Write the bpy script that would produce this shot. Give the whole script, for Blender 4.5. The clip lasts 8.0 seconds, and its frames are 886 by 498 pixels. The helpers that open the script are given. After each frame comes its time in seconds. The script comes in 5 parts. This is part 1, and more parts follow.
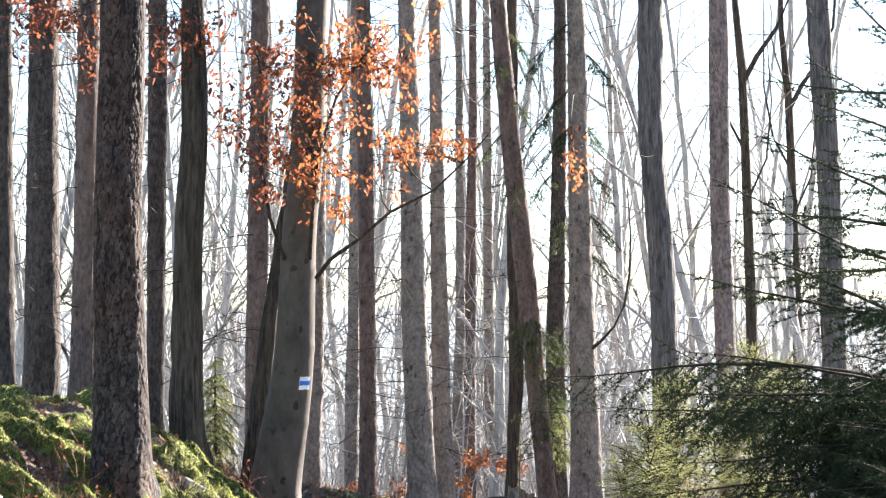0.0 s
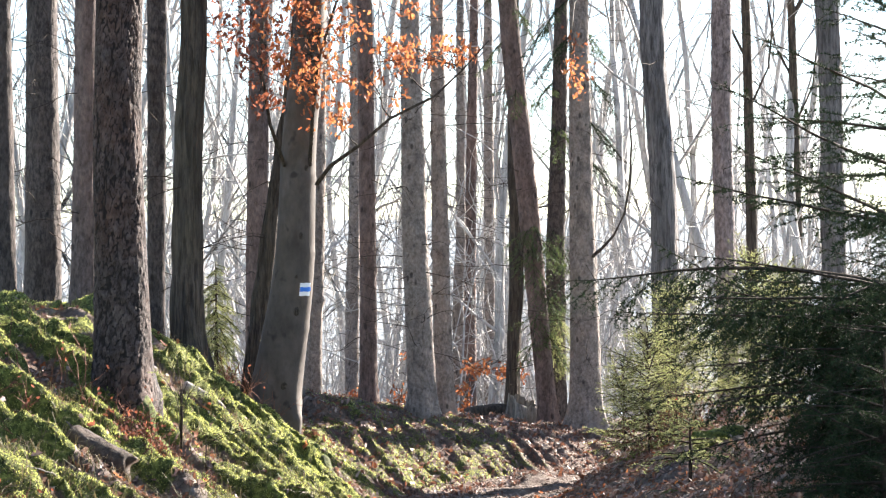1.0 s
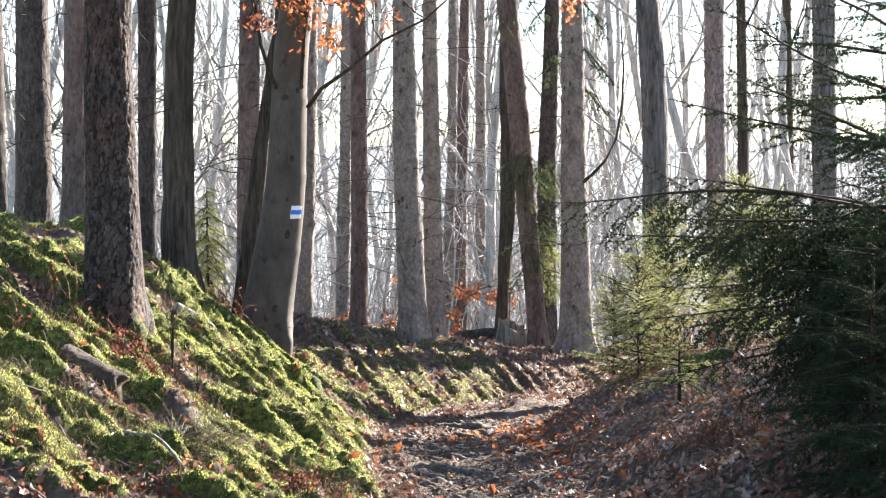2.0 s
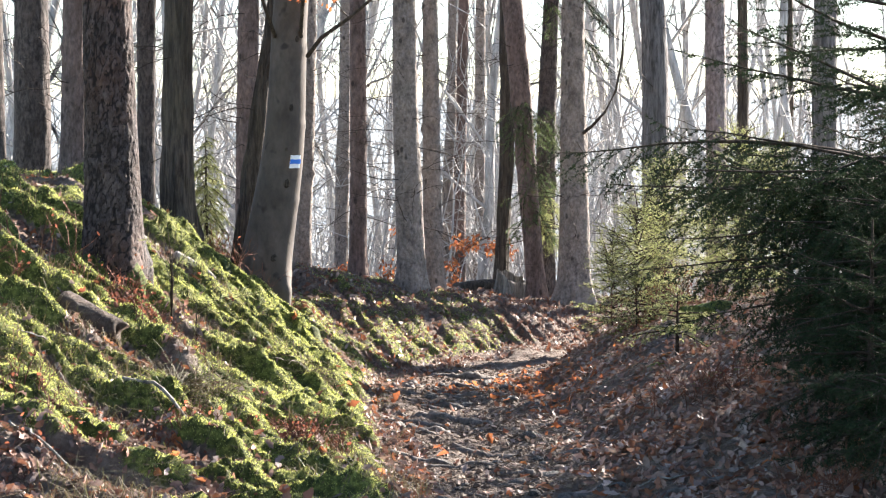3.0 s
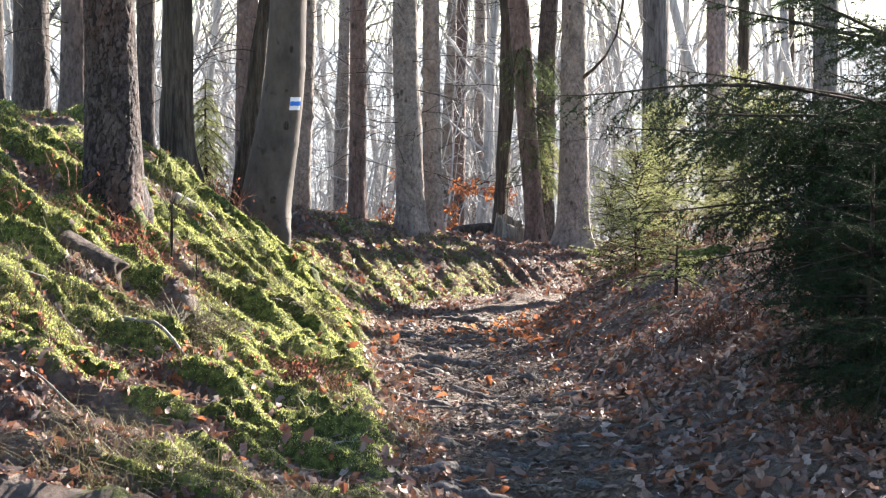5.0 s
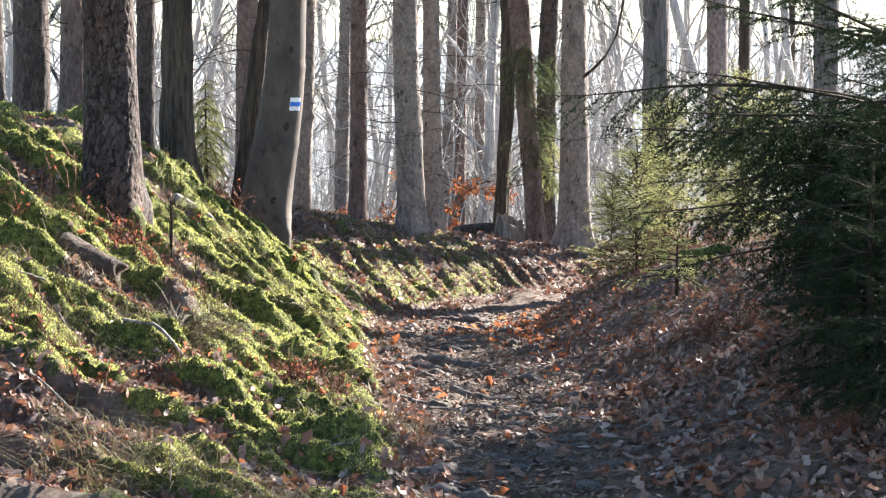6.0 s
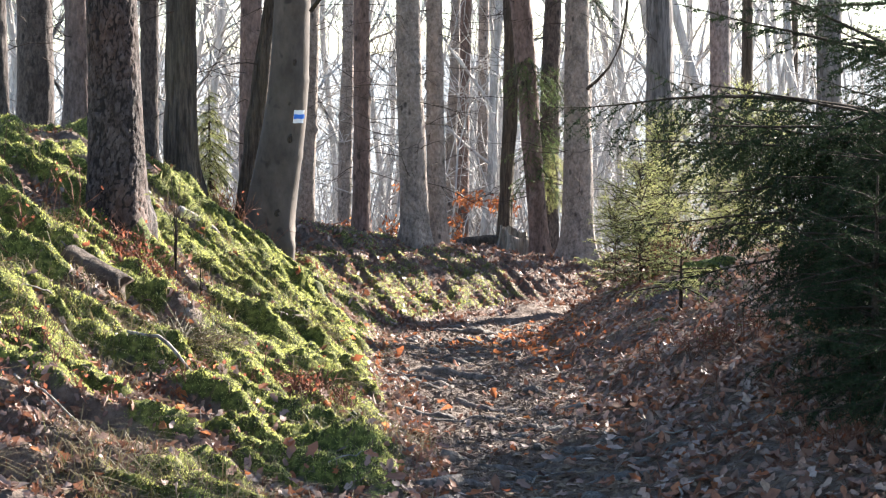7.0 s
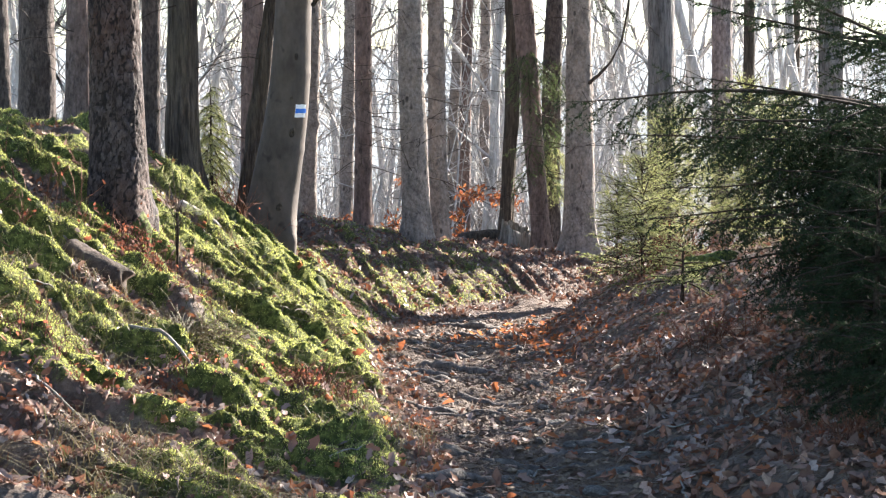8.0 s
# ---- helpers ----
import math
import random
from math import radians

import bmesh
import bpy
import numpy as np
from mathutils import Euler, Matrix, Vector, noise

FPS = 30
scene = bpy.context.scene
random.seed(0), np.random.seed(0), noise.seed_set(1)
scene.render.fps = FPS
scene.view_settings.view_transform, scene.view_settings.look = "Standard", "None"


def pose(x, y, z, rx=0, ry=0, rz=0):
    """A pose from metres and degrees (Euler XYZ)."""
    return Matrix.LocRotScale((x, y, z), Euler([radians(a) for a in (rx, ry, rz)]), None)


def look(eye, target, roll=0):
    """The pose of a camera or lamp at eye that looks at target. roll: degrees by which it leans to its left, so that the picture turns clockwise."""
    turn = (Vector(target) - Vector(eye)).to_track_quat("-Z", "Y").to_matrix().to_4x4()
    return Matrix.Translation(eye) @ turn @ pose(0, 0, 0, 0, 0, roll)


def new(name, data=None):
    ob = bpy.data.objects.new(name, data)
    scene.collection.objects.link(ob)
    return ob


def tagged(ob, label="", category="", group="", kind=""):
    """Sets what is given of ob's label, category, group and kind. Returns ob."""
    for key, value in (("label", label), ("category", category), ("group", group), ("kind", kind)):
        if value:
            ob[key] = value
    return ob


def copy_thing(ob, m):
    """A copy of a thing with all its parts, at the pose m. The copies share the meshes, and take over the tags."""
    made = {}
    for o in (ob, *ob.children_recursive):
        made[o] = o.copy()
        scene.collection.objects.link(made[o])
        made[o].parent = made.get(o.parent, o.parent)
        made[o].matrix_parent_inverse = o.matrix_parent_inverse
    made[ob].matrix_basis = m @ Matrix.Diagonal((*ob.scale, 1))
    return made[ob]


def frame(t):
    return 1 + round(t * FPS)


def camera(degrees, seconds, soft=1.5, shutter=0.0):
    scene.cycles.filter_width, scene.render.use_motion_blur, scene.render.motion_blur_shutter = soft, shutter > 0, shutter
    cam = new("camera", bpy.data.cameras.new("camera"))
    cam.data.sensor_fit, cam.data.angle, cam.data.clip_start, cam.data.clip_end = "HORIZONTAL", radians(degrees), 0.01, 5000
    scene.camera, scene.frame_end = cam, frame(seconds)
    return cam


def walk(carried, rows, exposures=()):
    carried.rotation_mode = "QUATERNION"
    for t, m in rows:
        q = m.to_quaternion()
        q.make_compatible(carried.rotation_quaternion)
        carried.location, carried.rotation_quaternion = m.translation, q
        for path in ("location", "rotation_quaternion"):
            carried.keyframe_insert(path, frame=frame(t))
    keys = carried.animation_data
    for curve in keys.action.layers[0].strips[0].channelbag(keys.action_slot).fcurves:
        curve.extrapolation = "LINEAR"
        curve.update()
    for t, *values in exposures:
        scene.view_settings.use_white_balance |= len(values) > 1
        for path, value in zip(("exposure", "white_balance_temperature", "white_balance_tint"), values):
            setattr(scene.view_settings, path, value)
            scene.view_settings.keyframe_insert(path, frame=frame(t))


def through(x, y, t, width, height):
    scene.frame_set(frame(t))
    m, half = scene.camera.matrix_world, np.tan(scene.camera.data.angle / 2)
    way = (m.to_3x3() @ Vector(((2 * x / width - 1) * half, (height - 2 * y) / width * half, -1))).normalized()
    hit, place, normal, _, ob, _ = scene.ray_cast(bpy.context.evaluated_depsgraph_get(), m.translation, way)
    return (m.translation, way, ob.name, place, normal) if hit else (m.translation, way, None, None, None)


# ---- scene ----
cam = camera(28.0, 8.0, soft=1.2)
PATH = [
    (0, (0.006, 0.011, 1.550), (-0.003, 2.007, 1.667), -0.70),
    (0.5, (0.009, 0.003, 1.524), (0.000, 2.002, 1.590), -0.60),
    (1, (0.010, 0.008, 1.509), (-0.001, 2.008, 1.527), -0.60),
    (1.5, (0.012, 0.004, 1.492), (0.006, 2.004, 1.465), -0.50),
    (3, (0.006, -0.001, 1.461), (0.006, 1.995, 1.344), -0.00),
    (3.5, (0.000, -0.006, 1.454), (0.000, 1.989, 1.316), 0.20),
    (4, (-0.004, -0.007, 1.448), (-0.004, 1.987, 1.290), 0.39),
    (4.5, (-0.008, -0.010, 1.446), (-0.006, 1.982, 1.269), 0.39),
    (6, (0.008, 0.003, 1.455), (0.008, 1.995, 1.275), 0.19),
    (6.5, (0.004, 0.002, 1.455), (0.003, 1.995, 1.287), 0.09),
    (7, (-0.001, -0.001, 1.453), (-0.004, 1.992, 1.287), 0.09),
    (7.5, (-0.001, -0.002, 1.448), (-0.005, 1.991, 1.280), 0.09),
    (8, (0.000, 0.000, 1.450), (-0.005, 1.993, 1.278), 0.09),
]
walk(cam, [(t, look(eye, target, roll)) for t, eye, target, roll in PATH])

# ---------------------------------------------------------------- light
SUN_AZ, SUN_EL = 40.0, 25.0          # degrees right of the way ahead, degrees up
world = bpy.data.worlds.new("sky")
scene.world = world
world.use_nodes = True
wn = world.node_tree
sky = wn.nodes.new("ShaderNodeTexSky")
sky.sky_type = 'NISHITA'
sky.sun_disc = False
sky.sun_elevation = radians(SUN_EL)
sky.sun_rotation = radians(SUN_AZ)
sky.air_density, sky.dust_density, sky.ozone_density = 1.0, 0.2, 1.5
wn.nodes["Background"].inputs[1].default_value = 0.060
wn.links.new(sky.outputs[0], wn.nodes["Background"].inputs[0])
sun_data = bpy.data.lights.new("sun", 'SUN')
sun_data.energy, sun_data.angle, sun_data.color = 5.0, radians(0.6), (1.0, 0.92, 0.83)
sun = new("sun", sun_data)
ca, sa, ce, se = (math.cos(radians(SUN_AZ)), math.sin(radians(SUN_AZ)), math.cos(radians(SUN_EL)), math.sin(radians(SUN_EL)))
sun.matrix_world = look((30 * sa * ce, 30 * ca * ce, 30 * se), (0, 0, 0))
scene.view_settings.exposure = 2.73

# ---------------------------------------------------------------- helpers of this scene
rng = np.random.default_rng(7)


def smooth01(v):
    v = np.clip(v, 0, 1)
    return v * v * (3 - 2 * v)


def hash2(i, j, seed):
    h = np.sin(i * 127.1 + j * 311.7 + seed * 74.7) * 43758.5453
    return h - np.floor(h)


def vnoise(x, y, seed=0):
    xi, yi = np.floor(x), np.floor(y)
    fx, fy = smooth01(x - xi), smooth01(y - yi)
    a, b = hash2(xi, yi, seed), hash2(xi + 1, yi, seed)
    c, d = hash2(xi, yi + 1, seed), hash2(xi + 1, yi + 1, seed)
    return (a * (1 - fx) + b * fx) * (1 - fy) + (c * (1 - fx) + d * fx) * fy


def fbm(x, y, seed=0, octaves=4):
    total, amp, norm = 0.0, 1.0, 0.0
    for k in range(octaves):
        total = total + amp * vnoise(x * 2 ** k + 5.2 * k, y * 2 ** k - 3.1 * k, seed + k)
        norm += amp
        amp *= 0.5
    return total / norm


def billow(x, y, seed=0):
    """Round lumps with sharp creases between them, 0 to 1."""
    n = fbm(x, y, seed, 2)
    return np.clip(np.abs(n - 0.5) * 3.6, 0, 1)


def ridged(x, u, fx, fu, seed):
    """Broken ridges across u, steep on the side of low u and falling slowly behind, 0 to 1."""
    q = u * fu + 1.1 * fbm(x * fx * 1.2, u * fu * 0.3, seed, 2)
    row = np.floor(q)
    p = q - row
    amp = smooth01((vnoise(x * fx + 7.3 * row, row * 1.7, seed + 3) - 0.22) / 0.5)
    return amp * smooth01(p / 0.3) * (1 - smooth01((p - 0.3) / 0.7))


def worley(x, y, seed=0, cells=False):
    """Distance between the nearest and second nearest cell point: 0 on the cracks."""
    xi, yi = np.floor(x), np.floor(y)
    f1, f2, cell = np.full(x.shape, 9.0), np.full(x.shape, 9.0), np.zeros(x.shape)
    for i in (-1, 0, 1):
        for j in (-1, 0, 1):
            px = xi + i + hash2(xi + i, yi + j, seed)
            py = yi + j + hash2(xi + i, yi + j, seed + 9)
            d = np.hypot(px - x, py - y)
            cell = np.where(d < f1, hash2(xi + i, yi + j, seed + 21), cell)
            f2 = np.where(d < f1, f1, np.minimum(f2, d))
            f1 = np.minimum(f1, d)
    return (f2 - f1, cell) if cells else f2 - f1


def mesh_np(name, verts, faces, smooth=True):
    """A mesh from arrays: verts N x 3, faces M x 3 or M x 4."""
    verts, faces = np.asarray(verts, np.float32), np.asarray(faces, np.int32)
    me = bpy.data.meshes.new(name)
    m, k = faces.shape
    me.vertices.add(len(verts))
    me.vertices.foreach_set("co", verts.ravel())
    me.loops.add(m * k)
    me.loops.foreach_set("vertex_index", faces.ravel())
    me.polygons.add(m)
    me.polygons.foreach_set("loop_start", np.arange(0, m * k, k, dtype=np.int32))
    me.polygons.foreach_set("use_smooth", np.full(m, smooth))
    me.update(calc_edges=True)
    return me


def part(name, me, material, parent=None, label="", kind=""):
    ob = new(name, me)
    if material and not me.materials:
        me.materials.append(material)
    ob.parent = parent
    return tagged(ob, label, kind=kind)


def thing(name, x, y, z, label, category, group=""):
    ob = new(name)
    ob.empty_display_size = 0.2
    ob.location = (x, y, z)
    return tagged(ob, label, category, group)


class Soup:
    """Gathers tubes, blades and leaves into one mesh."""

    def __init__(self):
        self.v, self.f, self.n = [], [], 0

    def add(self, v, f):
        self.v.append(v)
        self.f.append(f + self.n)
        self.n += len(v)

    def tube(self, pts, radii, sides=4):
        pts, radii = np.asarray(pts, float), np.asarray(radii, float)
        n = len(pts)
        d = np.gradient(pts, axis=0)
        d /= np.linalg.norm(d, axis=1)[:, None] + 1e-9
        ref = np.where(np.abs(d[:, 2:3]) > 0.9, np.array([[1.0, 0, 0]]), np.array([[0, 0, 1.0]]))
        a = np.cross(d, ref)
        a /= np.linalg.norm(a, axis=1)[:, None] + 1e-9
        b = np.cross(d, a)
        th = np.arange(sides) * 2 * np.pi / sides
        ring = a[:, None] * np.cos(th)[None, :, None] + b[:, None] * np.sin(th)[None, :, None]
        v = (pts[:, None] + ring * radii[:, None, None]).reshape(-1, 3)
        i, j = np.meshgrid(np.arange(n - 1), np.arange(sides), indexing="ij")
        k = (j + 1) % sides
        f = np.stack([i * sides + j, (i + 1) * sides + j, (i + 1) * sides + k, i * sides + k], -1).reshape(-1, 4)
        self.add(v, np.concatenate([f[:, [0, 1, 2]], f[:, [0, 2, 3]]]))

    def mesh(self, name, smooth=True):
        return mesh_np(name, np.concatenate(self.v), np.concatenate(self.f), smooth)


def unit(v):
    return v / (np.linalg.norm(v, axis=-1, keepdims=True) + 1e-9)


def blades(soup, base, direction, width):
    """Single-triangle blades: base N x 3, direction N x 3 with its length, width N."""
    n = len(base)
    side = unit(np.cross(direction, rng.normal(size=(n, 3)))) * (np.asarray(width) * 0.5)[:, None]
    v = np.stack([base - side, base + side, base + direction], 1).reshape(-1, 3)
    soup.add(v, np.arange(3 * n).reshape(-1, 3))


def leaves(soup, base, along, normal, size, lobed=True, rows=6, crumple=1.0):
    """Folded, curled leaves, twelve triangles each: base N x 3, along and normal N x 3, size N."""
    n = len(base)
    along = unit(along)
    side = unit(np.cross(normal, along))
    up = np.cross(along, side)
    curl = rng.uniform(-0.2, 0.3, n) * crumple
    fold = rng.uniform(-0.1, 0.4, n) * crumple
    us = np.array([0.0, 0.22, 0.42, 0.6, 0.8, 1.0])
    ws = np.array([0.015, 0.26, 0.17, 0.30, 0.17, 0.02]) if lobed else np.array([0.015, 0.22, 0.31, 0.29, 0.16, 0.0])
    if rows == 4:
        us, ws = np.array([0.0, 0.3, 0.68, 1.0]), np.array([0.03, 0.27, 0.25, 0.03])
    cols = []
    for u, w in zip(us, ws):
        mid = base + along * (size * u)[:, None] + up * (size * curl * u * u)[:, None]
        jag = size * w * rng.uniform(0.6, 1.3, (2, n))
        a, b = jag[0][:, None], jag[1][:, None]
        lift = fold[:, None] * up
        cols += [mid - side * a + lift * a, mid, mid + side * b + lift * b]
    v = np.stack(cols, 1).reshape(-1, 3)
    quads = []
    for k in range(len(us) - 1):
        a = 3 * k
        for s in (0, 1):
            quads += [(a + s, a + s + 1, a + s + 4), (a + s, a + s + 4, a + s + 3)]
    q = np.array(quads)
    soup.add(v, (np.arange(n)[:, None, None] * 3 * len(us) + q[None]).reshape(-1, 3))


# ---------------------------------------------------------------- materials
def material(name, rough=0.8, spec=0.3):
    m = bpy.data.materials.new(name)
    m.use_nodes = True
    b = m.node_tree.nodes["Principled BSDF"]
    b.inputs["Roughness"].default_value = rough
    b.inputs["Specular IOR Level"].default_value = spec
    return m, m.node_tree, b


def node(nt, kind, **inputs):
    n = nt.nodes.new(kind)
    for k, v in inputs.items():
        n.inputs[k.replace("_", " ")].default_value = v
    return n


def ramp(nt, source, stops):
    r = nt.nodes.new("ShaderNodeValToRGB")
    while len(r.color_ramp.elements) < len(stops):
        r.color_ramp.elements.new(0.5)
    for e, (p, c) in zip(r.color_ramp.elements, stops):
        e.position, e.color = p, (*c, 1)
    nt.links.new(source, r.inputs[0])
    return r.outputs[0]


def mixed(nt, fac, a, b, mode='MIX'):
    m = nt.nodes.new("ShaderNodeMix")
    m.data_type, m.blend_type = 'RGBA', mode
    for sock, val in ((m.inputs[0], fac), (m.inputs[6], a), (m.inputs[7], b)):
        if hasattr(val, "is_linked"):
            nt.links.new(val, sock)
        else:
            sock.default_value = val if isinstance(val, float) else (*val, 1)
    return m.outputs[2]


def coords(nt, scale=(1, 1, 1)):
    t = nt.nodes.new("ShaderNodeTexCoord")
    mp = nt.nodes.new("ShaderNodeMapping")
    mp.inputs["Scale"].default_value = scale
    nt.links.new(t.outputs["Object"], mp.inputs[0])
    return mp.outputs[0]


def tex(nt, vec, scale, detail=5.0, kind="ShaderNodeTexNoise", rough=0.6):
    n = nt.nodes.new(kind)
    n.inputs["Scale"].default_value = scale
    if kind == "ShaderNodeTexNoise":
        n.inputs["Detail"].default_value = detail
        n.inputs["Roughness"].default_value = rough
    nt.links.new(vec, n.inputs["Vector"])
    return n.outputs[0]


def bumped(nt, b, height, strength, distance=0.01):
    bp = nt.nodes.new("ShaderNodeBump")
    bp.inputs["Strength"].default_value = strength
    bp.inputs["Distance"].default_value = distance
    nt.links.new(height, bp.inputs["Height"])
    nt.links.new(bp.outputs[0], b.inputs["Normal"])


def bark(name, dark, light, tint, stretch=0.25, scale=28.0, depth=0.012, spec=0.25, mottled=0.5, cracked=False, crisp=0.11, scars=False, knots=0.0):
    m, nt, b = material(name, 0.85, spec)
    v = coords(nt, (1, 1, stretch))
    big = tex(nt, coords(nt), 2.3, 3.0)
    fine = tex(nt, v, scale, 6.0, rough=0.7)
    plate = tex(nt, v, scale * 0.6, kind="ShaderNodeTexVoronoi")
    base = ramp(nt, fine, [(0.5 - crisp, dark), (0.5 + crisp, light)])
    col = mixed(nt, ramp(nt, big, [(0.42, (0, 0, 0)), (0.68, (mottled,) * 3)]), base, tint)
    mid = tex(nt, coords(nt, (1, 1, stretch * 0.7)), scale * 0.28, 4.0, rough=0.65)
    col = mixed(nt, 1.0, col, ramp(nt, mid, [(0.33, (0.55, 0.54, 0.53)), (0.5, (0.9, 0.9, 0.9)), (0.68, (1.15, 1.12, 1.08))]), 'MULTIPLY')
    if scars:
        eye = tex(nt, coords(nt, (1, 1, 0.8)), 6.5, 2.0)
        col = mixed(nt, ramp(nt, eye, [(0.63, (0, 0, 0)), (0.70, (0.75, 0.75, 0.75))]), col, tuple(0.35 * k for k in dark))
    if knots:
        dot = tex(nt, coords(nt, (1, 1, 0.55)), knots, kind="ShaderNodeTexVoronoi")
        col = mixed(nt, ramp(nt, dot, [(0.10, (0.8, 0.8, 0.8)), (0.19, (0, 0, 0))]), col, tuple(0.3 * k for k in dark))
    if cracked:
        at = nt.nodes.new("ShaderNodeAttribute")
        at.attribute_name = "plate"
        fl = nt.nodes.new("ShaderNodeAttribute")
        fl.attribute_name = "flake"
        col = mixed(nt, 1.0, col, ramp(nt, fl.outputs["Fac"], [(0.0, (0.78, 0.74, 0.71)), (0.6, (0.95, 0.95, 0.96)), (1.0, (1.12, 1.1, 1.1))]), 'MULTIPLY')
        col = mixed(nt, ramp(nt, at.outputs["Fac"], [(0.0, (0.97, 0.97, 0.97)), (0.10, (0.8, 0.8, 0.8)), (0.20, (0, 0, 0))]), col, tuple(0.35 * k for k in dark))
    nt.links.new(col, b.inputs["Base Color"])
    h = mixed(nt, 0.4, fine, plate)
    bumped(nt, b, h, 1.0, depth * 1.8)
    return m


BARK_PINE = bark("bark_pine", (0.03, 0.022, 0.02), (0.10, 0.08, 0.076), (0.12, 0.06, 0.038), 0.6, 34, 0.012, 0.2, cracked=True)
# spruce bark in two copies: a darker one, and one with haze painted in
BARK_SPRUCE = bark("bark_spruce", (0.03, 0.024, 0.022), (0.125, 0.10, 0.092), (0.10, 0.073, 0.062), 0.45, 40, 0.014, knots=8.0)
BARK_SPRUCE_HAZED = bark("bark_spruce_hazed", (0.095, 0.078, 0.07), (0.35, 0.295, 0.262), (0.29, 0.23, 0.195), 0.8, 34, 0.014, crisp=0.18, knots=9.0)
BARK_RED = bark("bark_red", (0.06, 0.042, 0.038), (0.22, 0.158, 0.141), (0.20, 0.13, 0.11), 0.5, 30, 0.013, crisp=0.16, knots=8.0)
BARK_PINE.node_tree.nodes["Principled BSDF"].inputs["Roughness"].default_value = 0.8
# oak and pine bark of the right-hand trunks, with veiling glare in the colour
BARK_OAK_HAZED = bark("bark_oak_hazed", (0.055, 0.05, 0.05), (0.21, 0.19, 0.19), (0.15, 0.13, 0.125), 0.16, 40, 0.02)
BARK_PINE_HAZED = bark("bark_pine_hazed", (0.10, 0.08, 0.078), (0.30, 0.25, 0.245), (0.24, 0.18, 0.165), 0.5, 32, 0.013)
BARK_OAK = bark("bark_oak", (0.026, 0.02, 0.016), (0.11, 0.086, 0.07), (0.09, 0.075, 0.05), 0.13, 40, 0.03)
BARK_BEECH = bark("bark_beech", (0.06, 0.048, 0.041), (0.125, 0.102, 0.088), (0.07, 0.055, 0.043), 0.6, 9, 0.004, 0.3, crisp=0.2, scars=True)
# haze over the distant trees is put into this pale grey
BARK_FAR_HAZED = bark("bark_far_hazed", (0.33, 0.317, 0.312), (0.54, 0.522, 0.51), (0.40, 0.39, 0.365), 0.3, 20, 0.01)
WOOD_GREY = bark("weathered_wood", (0.10, 0.09, 0.08), (0.36, 0.33, 0.29), (0.2, 0.17, 0.13), 0.12, 30, 0.012)

WOOD_DARK = bark("old_wood", (0.03, 0.021, 0.016), (0.10, 0.072, 0.056), (0.10, 0.066, 0.045), 0.2, 26, 0.02)


ROOT_BARK = bark("root_bark", (0.05, 0.04, 0.034), (0.17, 0.14, 0.12), (0.12, 0.09, 0.072), 0.6, 30, 0.014, 0.45)


def foliage(name, cols, through, rough=0.55, spec=0.4):
    """Leaf or needle: colours by piece, some light passing through."""
    m, nt, b = material(name, rough, spec)
    g = nt.nodes.new("ShaderNodeNewGeometry")
    oi = nt.nodes.new("ShaderNodeObjectInfo")
    add = nt.nodes.new("ShaderNodeMath")
    add.operation = 'ADD'
    nt.links.new(g.outputs["Random Per Island"], add.inputs[0])
    nt.links.new(oi.outputs["Random"], add.inputs[1])
    fr = nt.nodes.new("ShaderNodeMath")
    fr.operation = 'FRACT'
    nt.links.new(add.outputs[0], fr.inputs[0])
    n = len(cols)
    c = ramp(nt, fr.outputs[0], [(k / max(n - 1, 1), c) for k, c in enumerate(cols)])
    spots = tex(nt, coords(nt), 60, 3.0)
    c = mixed(nt, ramp(nt, spots, [(0.45, (0, 0, 0)), (0.75, (0.5, 0.5, 0.5))]), c, tuple(0.5 * k for k in cols[0]))
    nt.links.new(c, b.inputs["Base Color"])
    if through > 0:
        t = nt.nodes.new("ShaderNodeBsdfTranslucent")
        nt.links.new(c, t.inputs[0])
        mx = nt.nodes.new("ShaderNodeMixShader")
        mx.inputs[0].default_value = through
        nt.links.new(b.outputs[0], mx.inputs[1])
        nt.links.new(t.outputs[0], mx.inputs[2])
        nt.links.new(mx.outputs[0], nt.nodes["Material Output"].inputs[0])
    return m


# needle greens from dark to pale carry backlit shade and sunlight in their colour
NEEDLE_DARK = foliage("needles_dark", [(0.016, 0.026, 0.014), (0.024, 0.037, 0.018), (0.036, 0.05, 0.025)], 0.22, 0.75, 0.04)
NEEDLE_SUNLIT = foliage("needles_sunlit", [(0.17, 0.20, 0.07), (0.29, 0.30, 0.12), (0.42, 0.41, 0.20)], 0.6)
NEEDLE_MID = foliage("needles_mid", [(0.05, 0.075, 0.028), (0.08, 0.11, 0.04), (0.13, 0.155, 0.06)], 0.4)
MOSS_BLADE = foliage("moss_blades", [(0.28, 0.30, 0.07), (0.44, 0.46, 0.12), (0.59, 0.60, 0.21), (0.36, 0.385, 0.09)], 0.58, 0.6, 0.25)
GRASS_DRY = foliage("dry_grass", [(0.10, 0.075, 0.04), (0.20, 0.15, 0.085), (0.08, 0.09, 0.03)], 0.3, 0.6, 0.3)
LEAF_ORANGE = foliage("leaf_orange", [(0.24, 0.08, 0.045), (0.38, 0.13, 0.055), (0.44, 0.18, 0.07), (0.30, 0.095, 0.045)], 0.55, 0.6, 0.2)
LEAF_RUST = foliage("leaf_rust", [(0.20, 0.07, 0.04), (0.30, 0.10, 0.055), (0.17, 0.07, 0.05)], 0.6, 0.6, 0.2)
